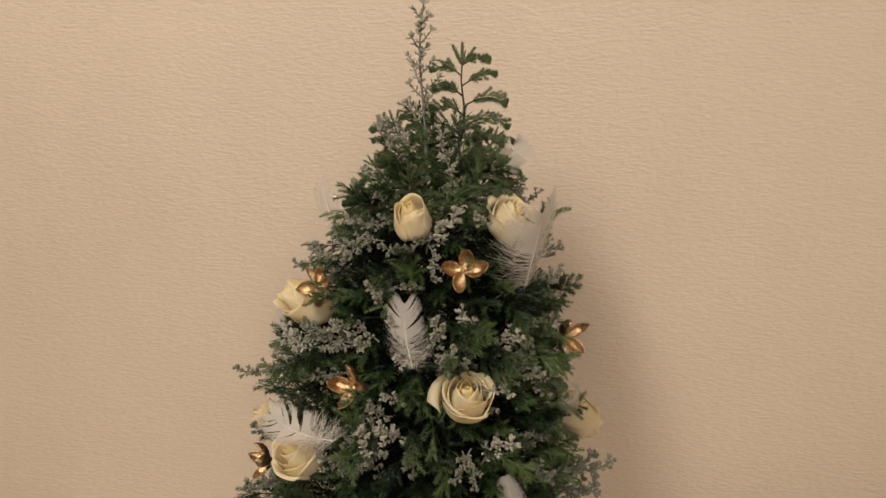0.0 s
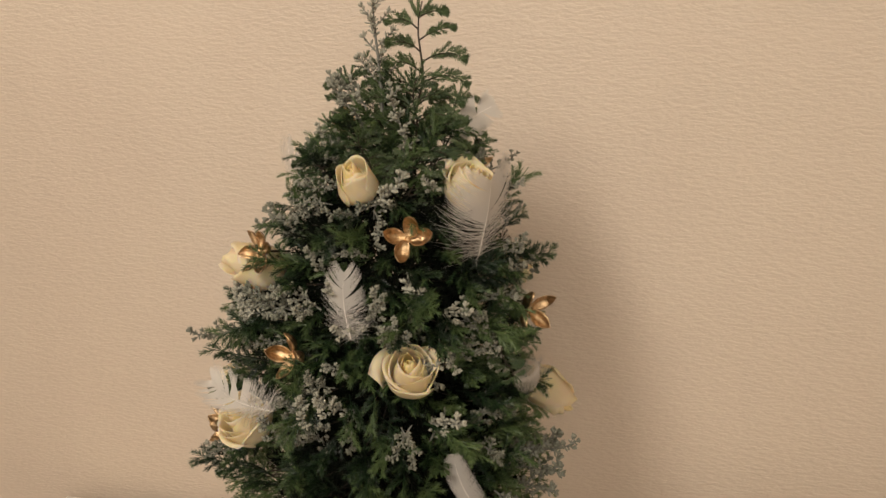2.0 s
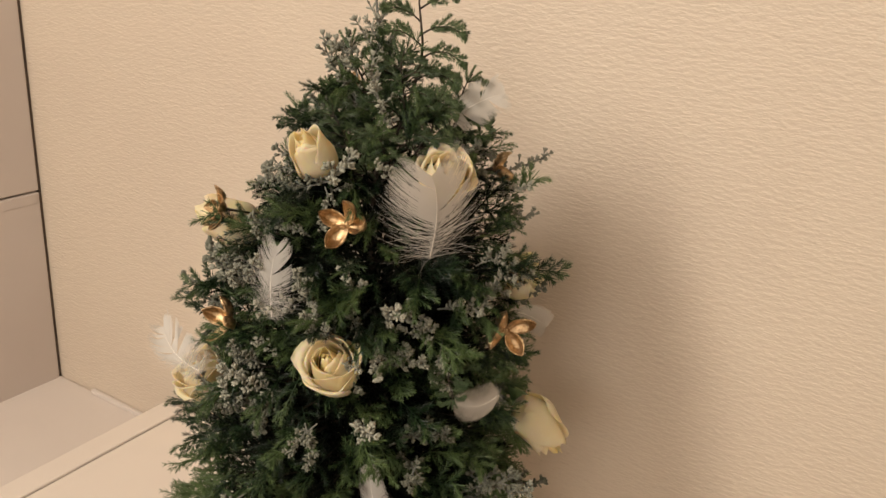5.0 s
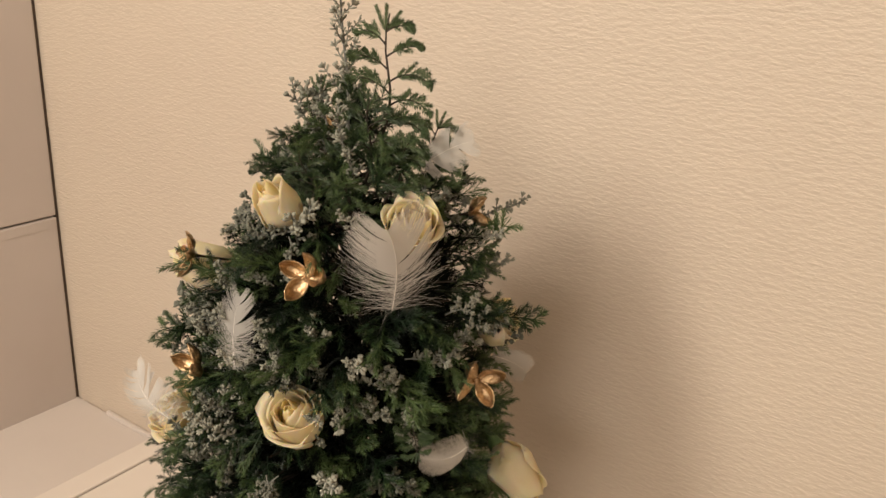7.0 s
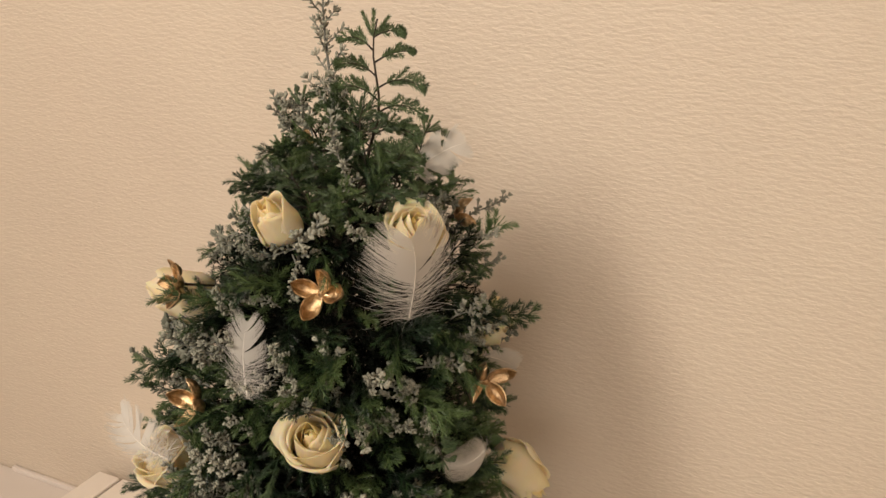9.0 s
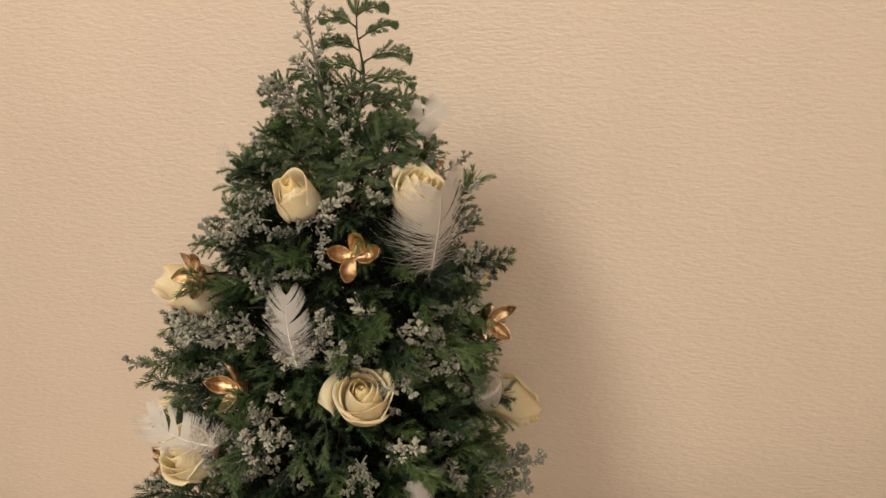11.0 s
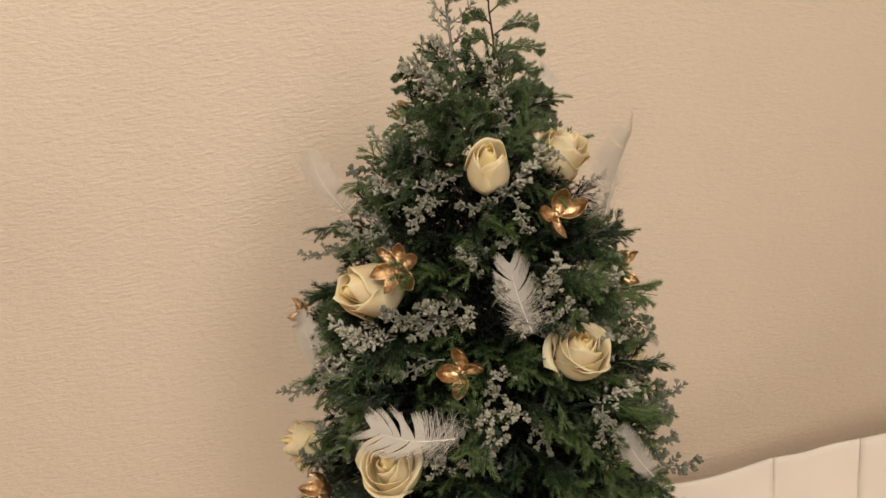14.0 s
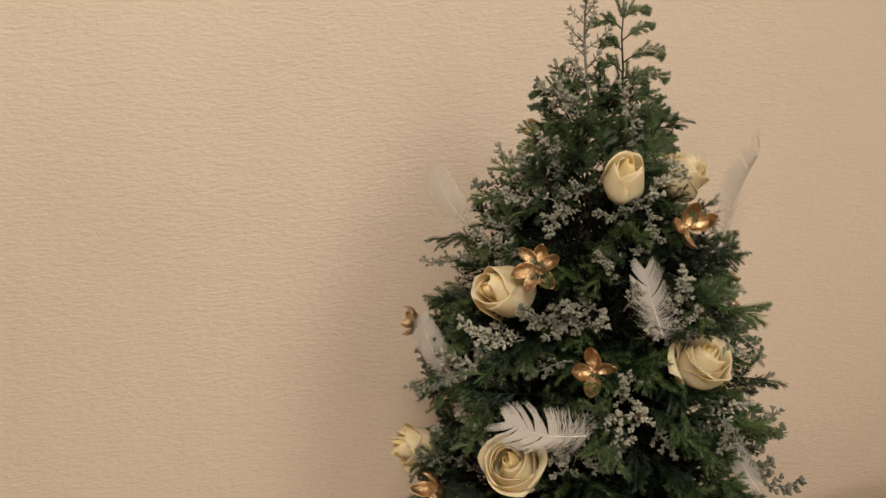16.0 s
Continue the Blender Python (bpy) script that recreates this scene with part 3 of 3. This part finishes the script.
def sprig(place, way, scale, kind):
    ob = holder("silver_sprig", aim(place, way, (0.3, 0.2, 1), scale))
    tagged(ob, "silver-grey felted sprig with plump leaf clusters tucked between fronds", "sprig", "silver sprigs in the tree")
    stem, leaves = SPRIGS[kind]
    part("stem", stem, ob)
    part("leaves", leaves, ob)


# height, bearing round the trunk, way of the tip (clockwise from up), length
LOW = [(1.24, -178, -50, 0.06), (1.26, -128, -40, 0.03), (1.26, -44, 80, 0.05), (1.27, -168, -60, 0.05), (1.28, -122, -30, 0.04), (1.28, -33, 60, 0.05), (1.28, -111, -60, 0.03), (1.29, -77, 100, 0.05), (1.29, -157, -40, 0.04), (1.29, -54, 30, 0.05), (1.29, -76, 120, 0.04), (1.29, -89, 190, 0.03), (1.29, -122, -60, 0.05), (1.29, -108, 30, 0.03), (1.30, -104, 10, 0.04), (1.30, -81, -20, 0.03), (1.31, -157, -50, 0.03), (1.31, -115, -50, 0.03), (1.32, -97, -50, 0.04), (1.32, -26, 190, 0.03), (1.32, -110, -85, 0.05)]
BELOW = [(1.32, -107, 60, 0.04), (1.33, -146, -70, 0.03), (1.34, -36, 170, 0.04), (1.34, -59, 150, 0.03), (1.34, -102, -40, 0.03), (1.35, -41, 60, 0.04), (1.35, -153, -70, 0.04), (1.35, -165, -80, 0.06), (1.35, -52, 170, 0.03), (1.35, -60, 60, 0.03), (1.36, -129, -80, 0.04), (1.36, -90, 0, 0.02), (1.36, -44, 30, 0.03), (1.38, -149, -70, 0.04), (1.38, -74, 50, 0.03), (1.38, -153, -80, 0.05), (1.38, -19, 140, 0.03), (1.38, -70, 20, 0.03), (1.39, -75, 20, 0.03), (1.39, -39, 20, 0.04), (1.39, -90, -70, 0.03), (1.39, -87, -30, 0.03)]
MIDDLE = [(1.39, -1, 30, 0.03), (1.39, -46, 20, 0.04), (1.39, -12, 60, 0.04), (1.40, 10, 50, 0.04), (1.40, -137, -60, 0.03), (1.40, -109, 40, 0.03), (1.40, -128, -60, 0.05), (1.40, -126, -80, 0.05), (1.41, -115, -60, 0.04), (1.41, -111, 20, 0.02), (1.41, -78, 0, 0.03), (1.42, -96, 0, 0.03), (1.42, -79, 10, 0.03), (1.43, 0, 20, 0.03), (1.43, 174, -85, 0.05), (1.44, -103, 0, 0.02), (1.45, -105, -60, 0.03), (1.45, -164, -75, 0.05), (1.46, -179, -20, 0.04), (1.46, -166, 20, 0.04), (1.46, -88, 160, 0.03), (1.47, -129, 170, 0.03), (1.47, 170, 10, 0.03)]
UPPER = [(1.48, 171, -50, 0.04), (1.48, -120, -120, 0.04), (1.48, -128, -100, 0.03), (1.49, -165, -70, 0.04), (1.49, -100, -20, 0.04), (1.49, -81, 10, 0.04), (1.49, 32, 30, 0.03), (1.50, -119, -80, 0.03), (1.50, 29, 55, 0.05), (1.50, -50, -20, 0.03), (1.50, -67, 70, 0.02), (1.51, -82, 20, 0.03), (1.51, 167, -40, 0.03), (1.51, 3, 60, 0.04), (1.51, -168, 30, 0.04), (1.52, -79, 30, 0.03), (1.52, -166, -10, 0.05), (1.52, -156, -50, 0.04), (1.54, -144, -30, 0.03), (1.58, -168, -60, 0.04), (1.58, -153, -40, 0.04)]


# sprigs between the blooms: root, tip
FRONT = [((0.021, 0.786, 1.484), (-0.025, 0.772, 1.482)), ((0.014, 0.790, 1.470), (0.043, 0.776, 1.517)),
         ((0.016, 0.780, 1.483), (0.027, 0.766, 1.454)), ((0.014, 0.766, 1.446), (-0.003, 0.752, 1.451)),
         ((0.050, 0.782, 1.375), (0.047, 0.768, 1.424)), ((0.053, 0.772, 1.358), (0.015, 0.758, 1.384)),
         ((0.063, 0.780, 1.361), (0.053, 0.766, 1.391)), ((0.085, 0.814, 1.365), (0.114, 0.800, 1.383)),
         ((0.110, 0.820, 1.360), (0.130, 0.806, 1.324)), ((-0.017, 0.756, 1.300), (-0.068, 0.742, 1.306)),
         ((-0.002, 0.752, 1.333), (-0.023, 0.738, 1.347)), ((0.056, 0.718, 1.308), (0.064, 0.704, 1.278)),
         ((-0.021, 0.759, 1.256), (-0.045, 0.745, 1.271)), ((0.077, 0.804, 1.499), (0.059, 0.790, 1.509)),
         ((0.105, 0.809, 1.353), (0.095, 0.795, 1.396)),
         ((0.123, 0.864, 1.197), (0.176, 0.850, 1.235)), ((0.126, 0.864, 1.174), (0.182, 0.850, 1.202)),
         ((0.125, 0.844, 1.173), (0.178, 0.830, 1.185)), ((0.062, 0.718, 1.309), (0.046, 0.704, 1.284))]


def place_sprigs():
    rng = random.Random(5)
    for i, (root, tip) in enumerate(FRONT):
        root, tip = Vector(root), Vector(tip)
        sprig(root, tip - root, (tip - root).length / 0.05, (i * 3) % 7)
    for i, (z, azimuth, tip, size) in enumerate(LOW + BELOW + MIDDLE + UPPER):
        if i % 5 == 2:
            continue
        out = outward(azimuth)
        across = Vector((-out.y, out.x, 0))
        t = radians(tip)
        along = Vector((0, 0, 1)) * math.cos(t) + across * math.sin(t)
        way = (along + out * 0.95).normalized()
        if any((spot(z, azimuth, 1.05) + along * size * 0.3 - Vector(c)).length < 0.029 for c, room in CLEAR[:6] + CLEAR[10:13]):
            continue
        if any((spot(z, azimuth) - Vector(root).lerp(Vector(tip), 0.5)).length < 0.030 for root, tip in FRONT):
            continue
        sprig(spot(z, azimuth, 0.93) - way * (size * 0.62 + 0.007), way, (size + 0.006) / 0.05, i % 7)
    for i in range(26):
        azimuth = rng.uniform(20, 160)
        sprig(spot(1.12 + 0.016 * i, azimuth, 0.85), outward(azimuth, rng.uniform(0, 0.8)), rng.uniform(0.7, 1.0), i % 7)
    for i in range(6):
        azimuth = rng.uniform(-185, -20)
        sprig(spot(1.16 + 0.012 * i, azimuth, 0.9), outward(azimuth, rng.uniform(-0.3, 0.8)), rng.uniform(0.8, 1.1), i % 7)


place_sprigs()
# the two upright sprigs at the top of the tree
sprig((0.002, 0.862, 1.552), (0.045, -0.06, 1), 1.0, 7)
sprig((0.074, 0.955, 1.452), (0.56, 0.42, 0.62), 0.80, 8)
sprig((-0.098, 0.895, 1.418), (-0.95, 0.25, 0.22), 0.70, 8)
sprig((0.090, 0.800, 1.240), (0.60, -0.70, 0.45), 0.90, 8)
sprig((-0.150, 0.842, 1.240), (-0.040, -0.008, 0.024), 0.9, 3)
sprig((0.126, 0.845, 1.188), (0.074, 0.003, 0.052), 1.0, 8)
sprig((-0.120, 0.830, 1.330), (-0.85, -0.20, 0.15), 0.90, 8)
sprig((-0.010, 0.856, 1.515), (-0.25, -0.2, 1), 1.0, 8)
sprig((0.024, 0.838, 1.500), (0.05, -0.05, 1), 1.0, 8)


# ---- roses ----
def petal_grid(radius, height, half, turn, lean, flare, seed, nu=10, nv=9):
    rng = random.Random(seed)
    wob, skew, slip, edge = rng.uniform(0, 6), rng.uniform(-0.15, 0.15), rng.uniform(0.0008, 0.002), rng.uniform(-0.05, 0.05)
    tip = rng.uniform(-0.35, 0.35)
    grid = []
    for j in range(nv + 1):
        v = j / nv
        row = []
        for i in range(nu + 1):
            u = 2 * i / nu - 1
            a = turn + u * half * (0.5 + 0.5 * math.sin(min(1, v / 0.6) * math.pi / 2)) * math.sqrt(1 - 0.5 * max(0.0, (v - 0.5) / 0.5) ** 2)
            r = radius * (0.32 + 0.68 * math.sin(min(1.0, v / 0.45) * math.pi / 2)) + lean * radius * max(0, v - 0.4) / 0.6
            lip = max(0.0, (v - 0.7) / 0.3)
            r += flare * lip * lip * (0.7 + 0.5 * math.cos(u * 2.2 + wob)) + slip * u
            r += 0.06 * radius * max(0.0, (abs(u) - 0.45) / 0.55) ** 2 * min(1, v * 1.6) + edge * radius * u * v
            top = height * (1 - 0.20 * abs(u) ** 2.4 + 0.07 * max(0.0, 1 - abs(u - tip) * 2.2) ** 2 + 0.016 * math.sin(u * 6 + wob))
            z = top * v - flare * 0.6 * lip ** 3 + skew * u * height * 0.25 * v
            row.append(Vector((r * math.cos(a), r * math.sin(a), z)))
        grid.append(row)
    return grid


def rose(place, way, width, opening, seed, up=(0, 0, 1)):
    """A rose whose bloom opens along way; opening 0 is a bud, 1 a full flower."""
    rng = random.Random(seed)
    rings = [(2, 0.0118, 0.0445, 2.4, -0.70, 0.0), (2, 0.0146, 0.0440, 2.1, -0.48 + 0.06 * opening, 0.0003)]
    if opening < 0.4:
        rings.append((3, 0.0172, 0.0412, 1.7, -0.30, 0.0012))
    else:
        rings.append((3, 0.0170, 0.0420, 1.75, -0.36 + 0.10 * opening, 0.0006 + 0.0012 * opening))
    if opening > 0.55:
        rings.append((3, 0.0194, 0.0388, 1.6, -0.12 + 0.06 * opening, 0.0030 * opening))
        rings.append((3, 0.0208, 0.0345, 1.35, 0.07 * opening, 0.0052 * opening))
    widest = 2 * (rings[-1][1] * (1.0 + max(0, rings[-1][4])) + rings[-1][5] * 0.6)
    size = width / widest
    ob = holder("white_rose", aim(Vector(place) - Vector(way).normalized() * 0.024 * size, way, up, size))
    kind = "cream-white half-open rose" if opening > 0.5 else "cream-white rose bud"
    tagged(ob, kind + " with a pale yellow heart set among the fronds", "rose", "roses in the tree")
    for q, (n, r, h, half, lean, flare) in enumerate(rings):
        for k in range(n):
            b = Build()
            b.sheet(petal_grid(r * rng.uniform(0.95, 1.05), h * rng.uniform(0.92, 1.06), half * rng.uniform(0.9, 1.1), k * math.tau / n + q * 1.1 + seed + rng.uniform(-0.2, 0.2),
                               lean + rng.uniform(-0.06, 0.06), flare * rng.uniform(0.4, 1.5), seed * 57 + q * 9 + k), 0.00022)
            name = "heart_petal" if q < 1 else "petal"
            part(name, b.mesh(name, PETAL_IN if q < 1 else PETAL, True), ob)
    # the heart: one long petal rolled up on itself
    grid = []
    for j in range(9):
        v = j / 8
        row = []
        for i in range(41):
            u = i / 40
            r = (0.0092 - 0.0078 * u) * (0.55 + 0.45 * math.sin(min(1, v / 0.5) * math.pi / 2)) * (1 - 0.55 * max(0, v - 0.45) / 0.55)
            a = seed * 1.3 + u * math.tau * 2.4
            row.append(Vector((r * math.cos(a), r * math.sin(a), (0.0405 - 0.0022 * u + 0.0012 * math.sin(a * 1.5)) * (0.12 + 0.88 * v))))
        grid.append(row)
    b = Build()
    b.sheet(grid, 0.0002)
    part("heart", b.mesh("heart", PETAL_IN, True), ob)
    b = Build()
    b.tube([Vector((0, 0, -0.016)), Vector((0, 0, -0.009)), Vector((0, 0, -0.002)), Vector((0, 0, 0.004))], [0.0022, 0.0024, 0.0055, 0.0075], 8)
    part("stem", b.mesh("stem", SEPAL, True), ob)
    return ob


rose((0.002, 0.780, 1.509), (-0.04, -0.60, 0.78), 0.038, 0.25, 1)
rose((0.054, 0.746, 1.347), (0.14, -0.58, 0.84), 0.053, 1.0, 2)
rose((-0.108, 0.794, 1.420), (-0.76, -0.50, 0.38), 0.048, 0.34, 3)
rose((-0.118, 0.762, 1.272), (-0.42, -0.62, 0.75), 0.055, 0.8, 4)
rose((0.090, 0.846, 1.494), (0.42, -0.45, 0.85), 0.050, 0.8, 5)
rose((0.164, 0.930, 1.241), (0.62, -0.05, -0.50), 0.048, 0.45, 6)
rose((0.122, 0.948, 1.381), (0.85, 0.25, 0.35), 0.045, 0.6, 7)
rose((-0.186, 0.880, 1.247), (-0.92, -0.15, 0.30), 0.046, 0.75, 8)


# ---- gilded seed pods ----
def lobe_mesh(seed, length=0.0255, width=0.0138):
    """A boat-shaped open husk that grows along x, opens towards z and ends in a sharp tip."""
    rng = random.Random(seed)
    nu, nv = 18, 10
    bow, twist = rng.uniform(0.002, 0.006), rng.uniform(-0.25, 0.25)
    grid = []
    for i in range(nu + 1):
        u = i / nu
        w = width * 0.5 * (u ** 0.75 * (1 - u) ** 0.8 / 0.341 if u < 0.88 else 0.47 * (1 - u) / 0.12) + 0.0004
        deep = 0.0062 * u * (1 - u) ** 0.8 / 0.287
        row = []
        for j in range(nv + 1):
            v = 2 * j / nv - 1
            rib = 0.00028 * math.sin(u * 42 - abs(v) * 9) * (1 - abs(v)) + 0.0006 * max(0.0, 1 - abs(v) * 5)
            row.append(Vector((length * u, w * v, -deep * (1 - abs(v) ** 1.5) + bow * u ** 3 + twist * w * v * u + rib + 0.0003 * rng.uniform(-1, 1))))
        grid.append(row)
    b = Build()
    b.sheet(grid, -0.0007)
    return b.mesh("lobe", GOLD, True)


LOBES = [lobe_mesh(i) for i in range(4)]


def pod(place, way, size, seed, bearings, lift=34):
    rng = random.Random(seed)
    ob = holder("gold_pod", aim(place, way, (0, 0, 1), size / 0.042))
    tagged(ob, "gilded open seed pod with four boat-shaped husks", "seed pod", "gilded pods in the tree")
    for k, bearing in enumerate(bearings):
        m = pose(0, 0, 0, 0, 0, bearing) @ pose(0.0008, 0, 0, rng.uniform(-34, 34), -lift + rng.uniform(-12, 8), 0)
        part("lobe", LOBES[(k + seed) % 4], ob, m @ Matrix.Scale(rng.uniform(0.9, 1.08), 4))
    b = Build()
    b.tube([Vector((0, 0, -0.002)), Vector((0, 0, 0.0005)), Vector((0, 0, 0.002))], [0.003, 0.0032, 0.001], 7)
    part("knob", b.mesh("knob", GOLD, True), ob)
    b = Build()
    b.tube([Vector((0, 0, -0.001)), Vector((0, 0, -0.002)), Vector((0.001, 0, -0.012)), Vector((0.003, 0.001, -0.04))], [0.0012, 0.0022, 0.0013, 0.0012], 6)
    part("stalk", b.mesh("stalk", TWIG, True), ob)
    return ob


pod((0.051, 0.766, 1.463), (0.10, -0.88, 0.35), 0.042, 1, (8, 72, 168, 250))
pod((-0.050, 0.736, 1.357), (-0.36, -0.84, 0.30), 0.041, 2, (22, 92, 172, 262))
pod((-0.086, 0.762, 1.447), (-0.45, -0.84, 0.28), 0.036, 3, (20, 75, 130, 195, 250, 305), 12)
pod((-0.172, 0.828, 1.225), (-0.80, -0.50, 0.25), 0.042, 4, (15, 105, 195, 285))
pod((0.147, 0.872, 1.360), (0.68, -0.66, 0.15), 0.044, 5, (28, 118, 198, 302))
pod((-0.036, 0.884, 1.543), (-0.75, 0.65, 0.10), 0.030, 6, (10, 95, 190, 275))
pod((0.083, 0.945, 1.480), (0.70, 0.60, 0.20), 0.038, 7, (25, 115, 205, 290))
pod((-0.160, 0.945, 1.353), (-0.80, 0.45, 0.15), 0.036, 8, (5, 95, 180, 275))


# ---- feathers ----
def feather(base, tip, face, width, seed, bend=0.12, down=0.4, splits=4, cover=None, splay=0.05, fluff=1.0, notch=0.0):
    """A white feather from its base to its tip. face is the way that its flat side looks; notch parts its tip in two lobes."""
    rng = random.Random(seed)
    base, tip = Vector(base), Vector(tip)
    length = (tip - base).length
    ob = holder("white_feather", aim(base, tip - base, face))
    tagged(ob, "soft white feather with a downy base tucked in the tree", "feather", "feathers in the tree")
    last = 0.99 - 0.30 * notch

    def spine(s):
        return Vector((bend * length * 0.8 * math.sin(s * 2.2), -bend * length * s * s, length * s))

    b = Build()
    b.tube([spine(0.06 + (last * 0.9 - 0.06) * i / 11) for i in range(12)], [0.00045 * (1 - 0.85 * i / 11) for i in range(12)], 5)
    part("quill", b.mesh("quill", QUILL, True), ob)
    n, steps = 190, (0.0, 0.2, 0.4, 0.6, 0.8, 1.0)
    gap = length * (last - 0.04) / n
    for side in (-1, 1):
        cuts = sorted(rng.uniform(down + 0.08, last - 0.06) for _ in range(splits))
        b = Build()
        roots = [spine(0.04 + (last - 0.04) * i / n) for i in range(n + 1)]
        b.v.extend(roots)
        for i in range(n):
            s = 0.04 + (last - 0.04) * (i + 0.5) / n
            t = s / last
            group = sum(1 for c in cuts if s > c)
            loose = max(0.0, 1 - s / down) ** 0.6 if s < down else 0.0
            round_off = math.sqrt(max(0.006, 1 - max(0, (t - 0.42) / 0.575) ** 2)) * (1 - notch) + notch * (1 - 0.45 * max(0, t - 0.55))
            far = width * 0.5 * round_off * (0.80 + 0.2 * min(1, s / 0.3)) * rng.uniform(0.93, 1.05) * (1 + loose * fluff * rng.uniform(-0.45, 0.45))
            lean = 0.45 + 0.45 * s + splay * math.sin(group * 1.9 + side) + loose * rng.uniform(-1.2, 0.5) + notch * (0.5 + 0.6 * t * t)
            rise = far * lean if notch else min(far * lean, (1.04 - s) * length)
            lift = 0.0012 * math.sin(group * 2.3 + side) + loose * far * rng.uniform(-0.8, 0.8) + 0.0003 * rng.uniform(-1, 1)
            wave, hook, drift = loose * 0.0016, loose * far * rng.uniform(-0.35, 0.35), rng.uniform(0, 6)
            inward = 1 - notch * 0.42 * t * t
            ids = [(i, i + 1)]
            for q in steps[1:]:
                at = spine(s) + Vector((side * far * q * (1 - (1 - inward) * q), -0.22 * far * q * q + lift * q * q, rise * (0.55 * q + 0.45 * q * q) + wave * math.sin(q * 6 + drift) + hook * q * q))
                h = gap * (0.82 - 0.16 * q) * (1 - 0.75 * loose) * (0.3 if q == 1 else 1)
                ids.append((len(b.v), len(b.v) + 1))
                b.v.extend([at - Vector((0, 0, h)), at + Vector((0, 0, h))])
            for (a0, a1), (c0, c1) in zip(ids, ids[1:]):
                b.f.append((a0, a1, c1, c0))
        part("vane", b.mesh("vane", cover or VANE, True), ob)
    # loose curling down at the base
    b = Build()
    for i in range(int(90 * fluff)):
        s = down * 0.8 * rng.random()
        p = spine(0.03 + s)
        a = rng.uniform(-1.9, 1.9)
        d = Vector((math.sin(a), rng.uniform(-0.6, 0.6), math.cos(a) * 0.8)).normalized()
        curl = Vector((rng.uniform(-1, 1), rng.uniform(-1, 1), rng.uniform(-1.2, 0.4))) * 0.22
        reach_out = width * rng.uniform(0.18, 0.58) / 6
        first = len(b.v)
        for k in range(7):
            e = d.orthogonal().normalized() * 0.00020 * (1 - 0.7 * k / 6)
            b.v.extend([p - e, p + e])
            d = (d + curl).normalized()
            p = p + d * reach_out
        b.f.extend((first + 2 * k, first + 2 * k + 1, first + 2 * k + 3, first + 2 * k + 2) for k in range(6))
    part("down", b.mesh("down", SHEER, True), ob)
    return ob


feather((0.009, 0.726, 1.380), (0.008, 0.736, 1.448), (0.12, -1, 0.25), 0.036, 1, 0.14, 0.42, 4, SOFT_VANE, 0.26, 1.3, 0.36)
feather((0.106, 0.802, 1.434), (0.101, 0.772, 1.525), (0.60, -0.80, 0.2), 0.068, 2, -0.20, 0.40, 3, None, 0.14, 1.6, 0.30)
feather((-0.062, 0.716, 1.312), (-0.128, 0.722, 1.350), (-0.2, -0.9, 0.5), 0.042, 3, 0.25, 0.36, 7, None, 0.45, 1.3, 0.3)
feather((0.118, 0.750, 1.203), (0.101, 0.746, 1.264), (0.15, -1, 0.3), 0.026, 4, 0.20, 0.2, 3, SOFT_VANE)
feather((0.160, 0.846, 1.315), (0.150, 0.806, 1.332), (0.55, -0.7, 0.6), 0.028, 5, 0.35, 0.08, 1, DENSE_VANE)
feather((-0.138, 0.838, 1.318), (-0.166, 0.860, 1.388), (-0.6, -0.8, 0.1), 0.032, 6, 0.25, 0.35, 1, SOFT_VANE)
feather((0.068, 0.884, 1.532), (0.112, 0.898, 1.554), (0.35, -0.93, 0.05), 0.036, 8, 0.15, 0.08, 5, None, 0.35)
feather((-0.100, 0.930, 1.450), (-0.126, 0.930, 1.515), (-0.5, -0.8, 0.0), 0.034, 9, 0.2, 0.3, 1, SHEER)
feather((0.104, 0.968, 1.332), (0.138, 0.976, 1.316), (0.6, -0.7, 0.2), 0.032, 10, 0.2, 0.1, 2)
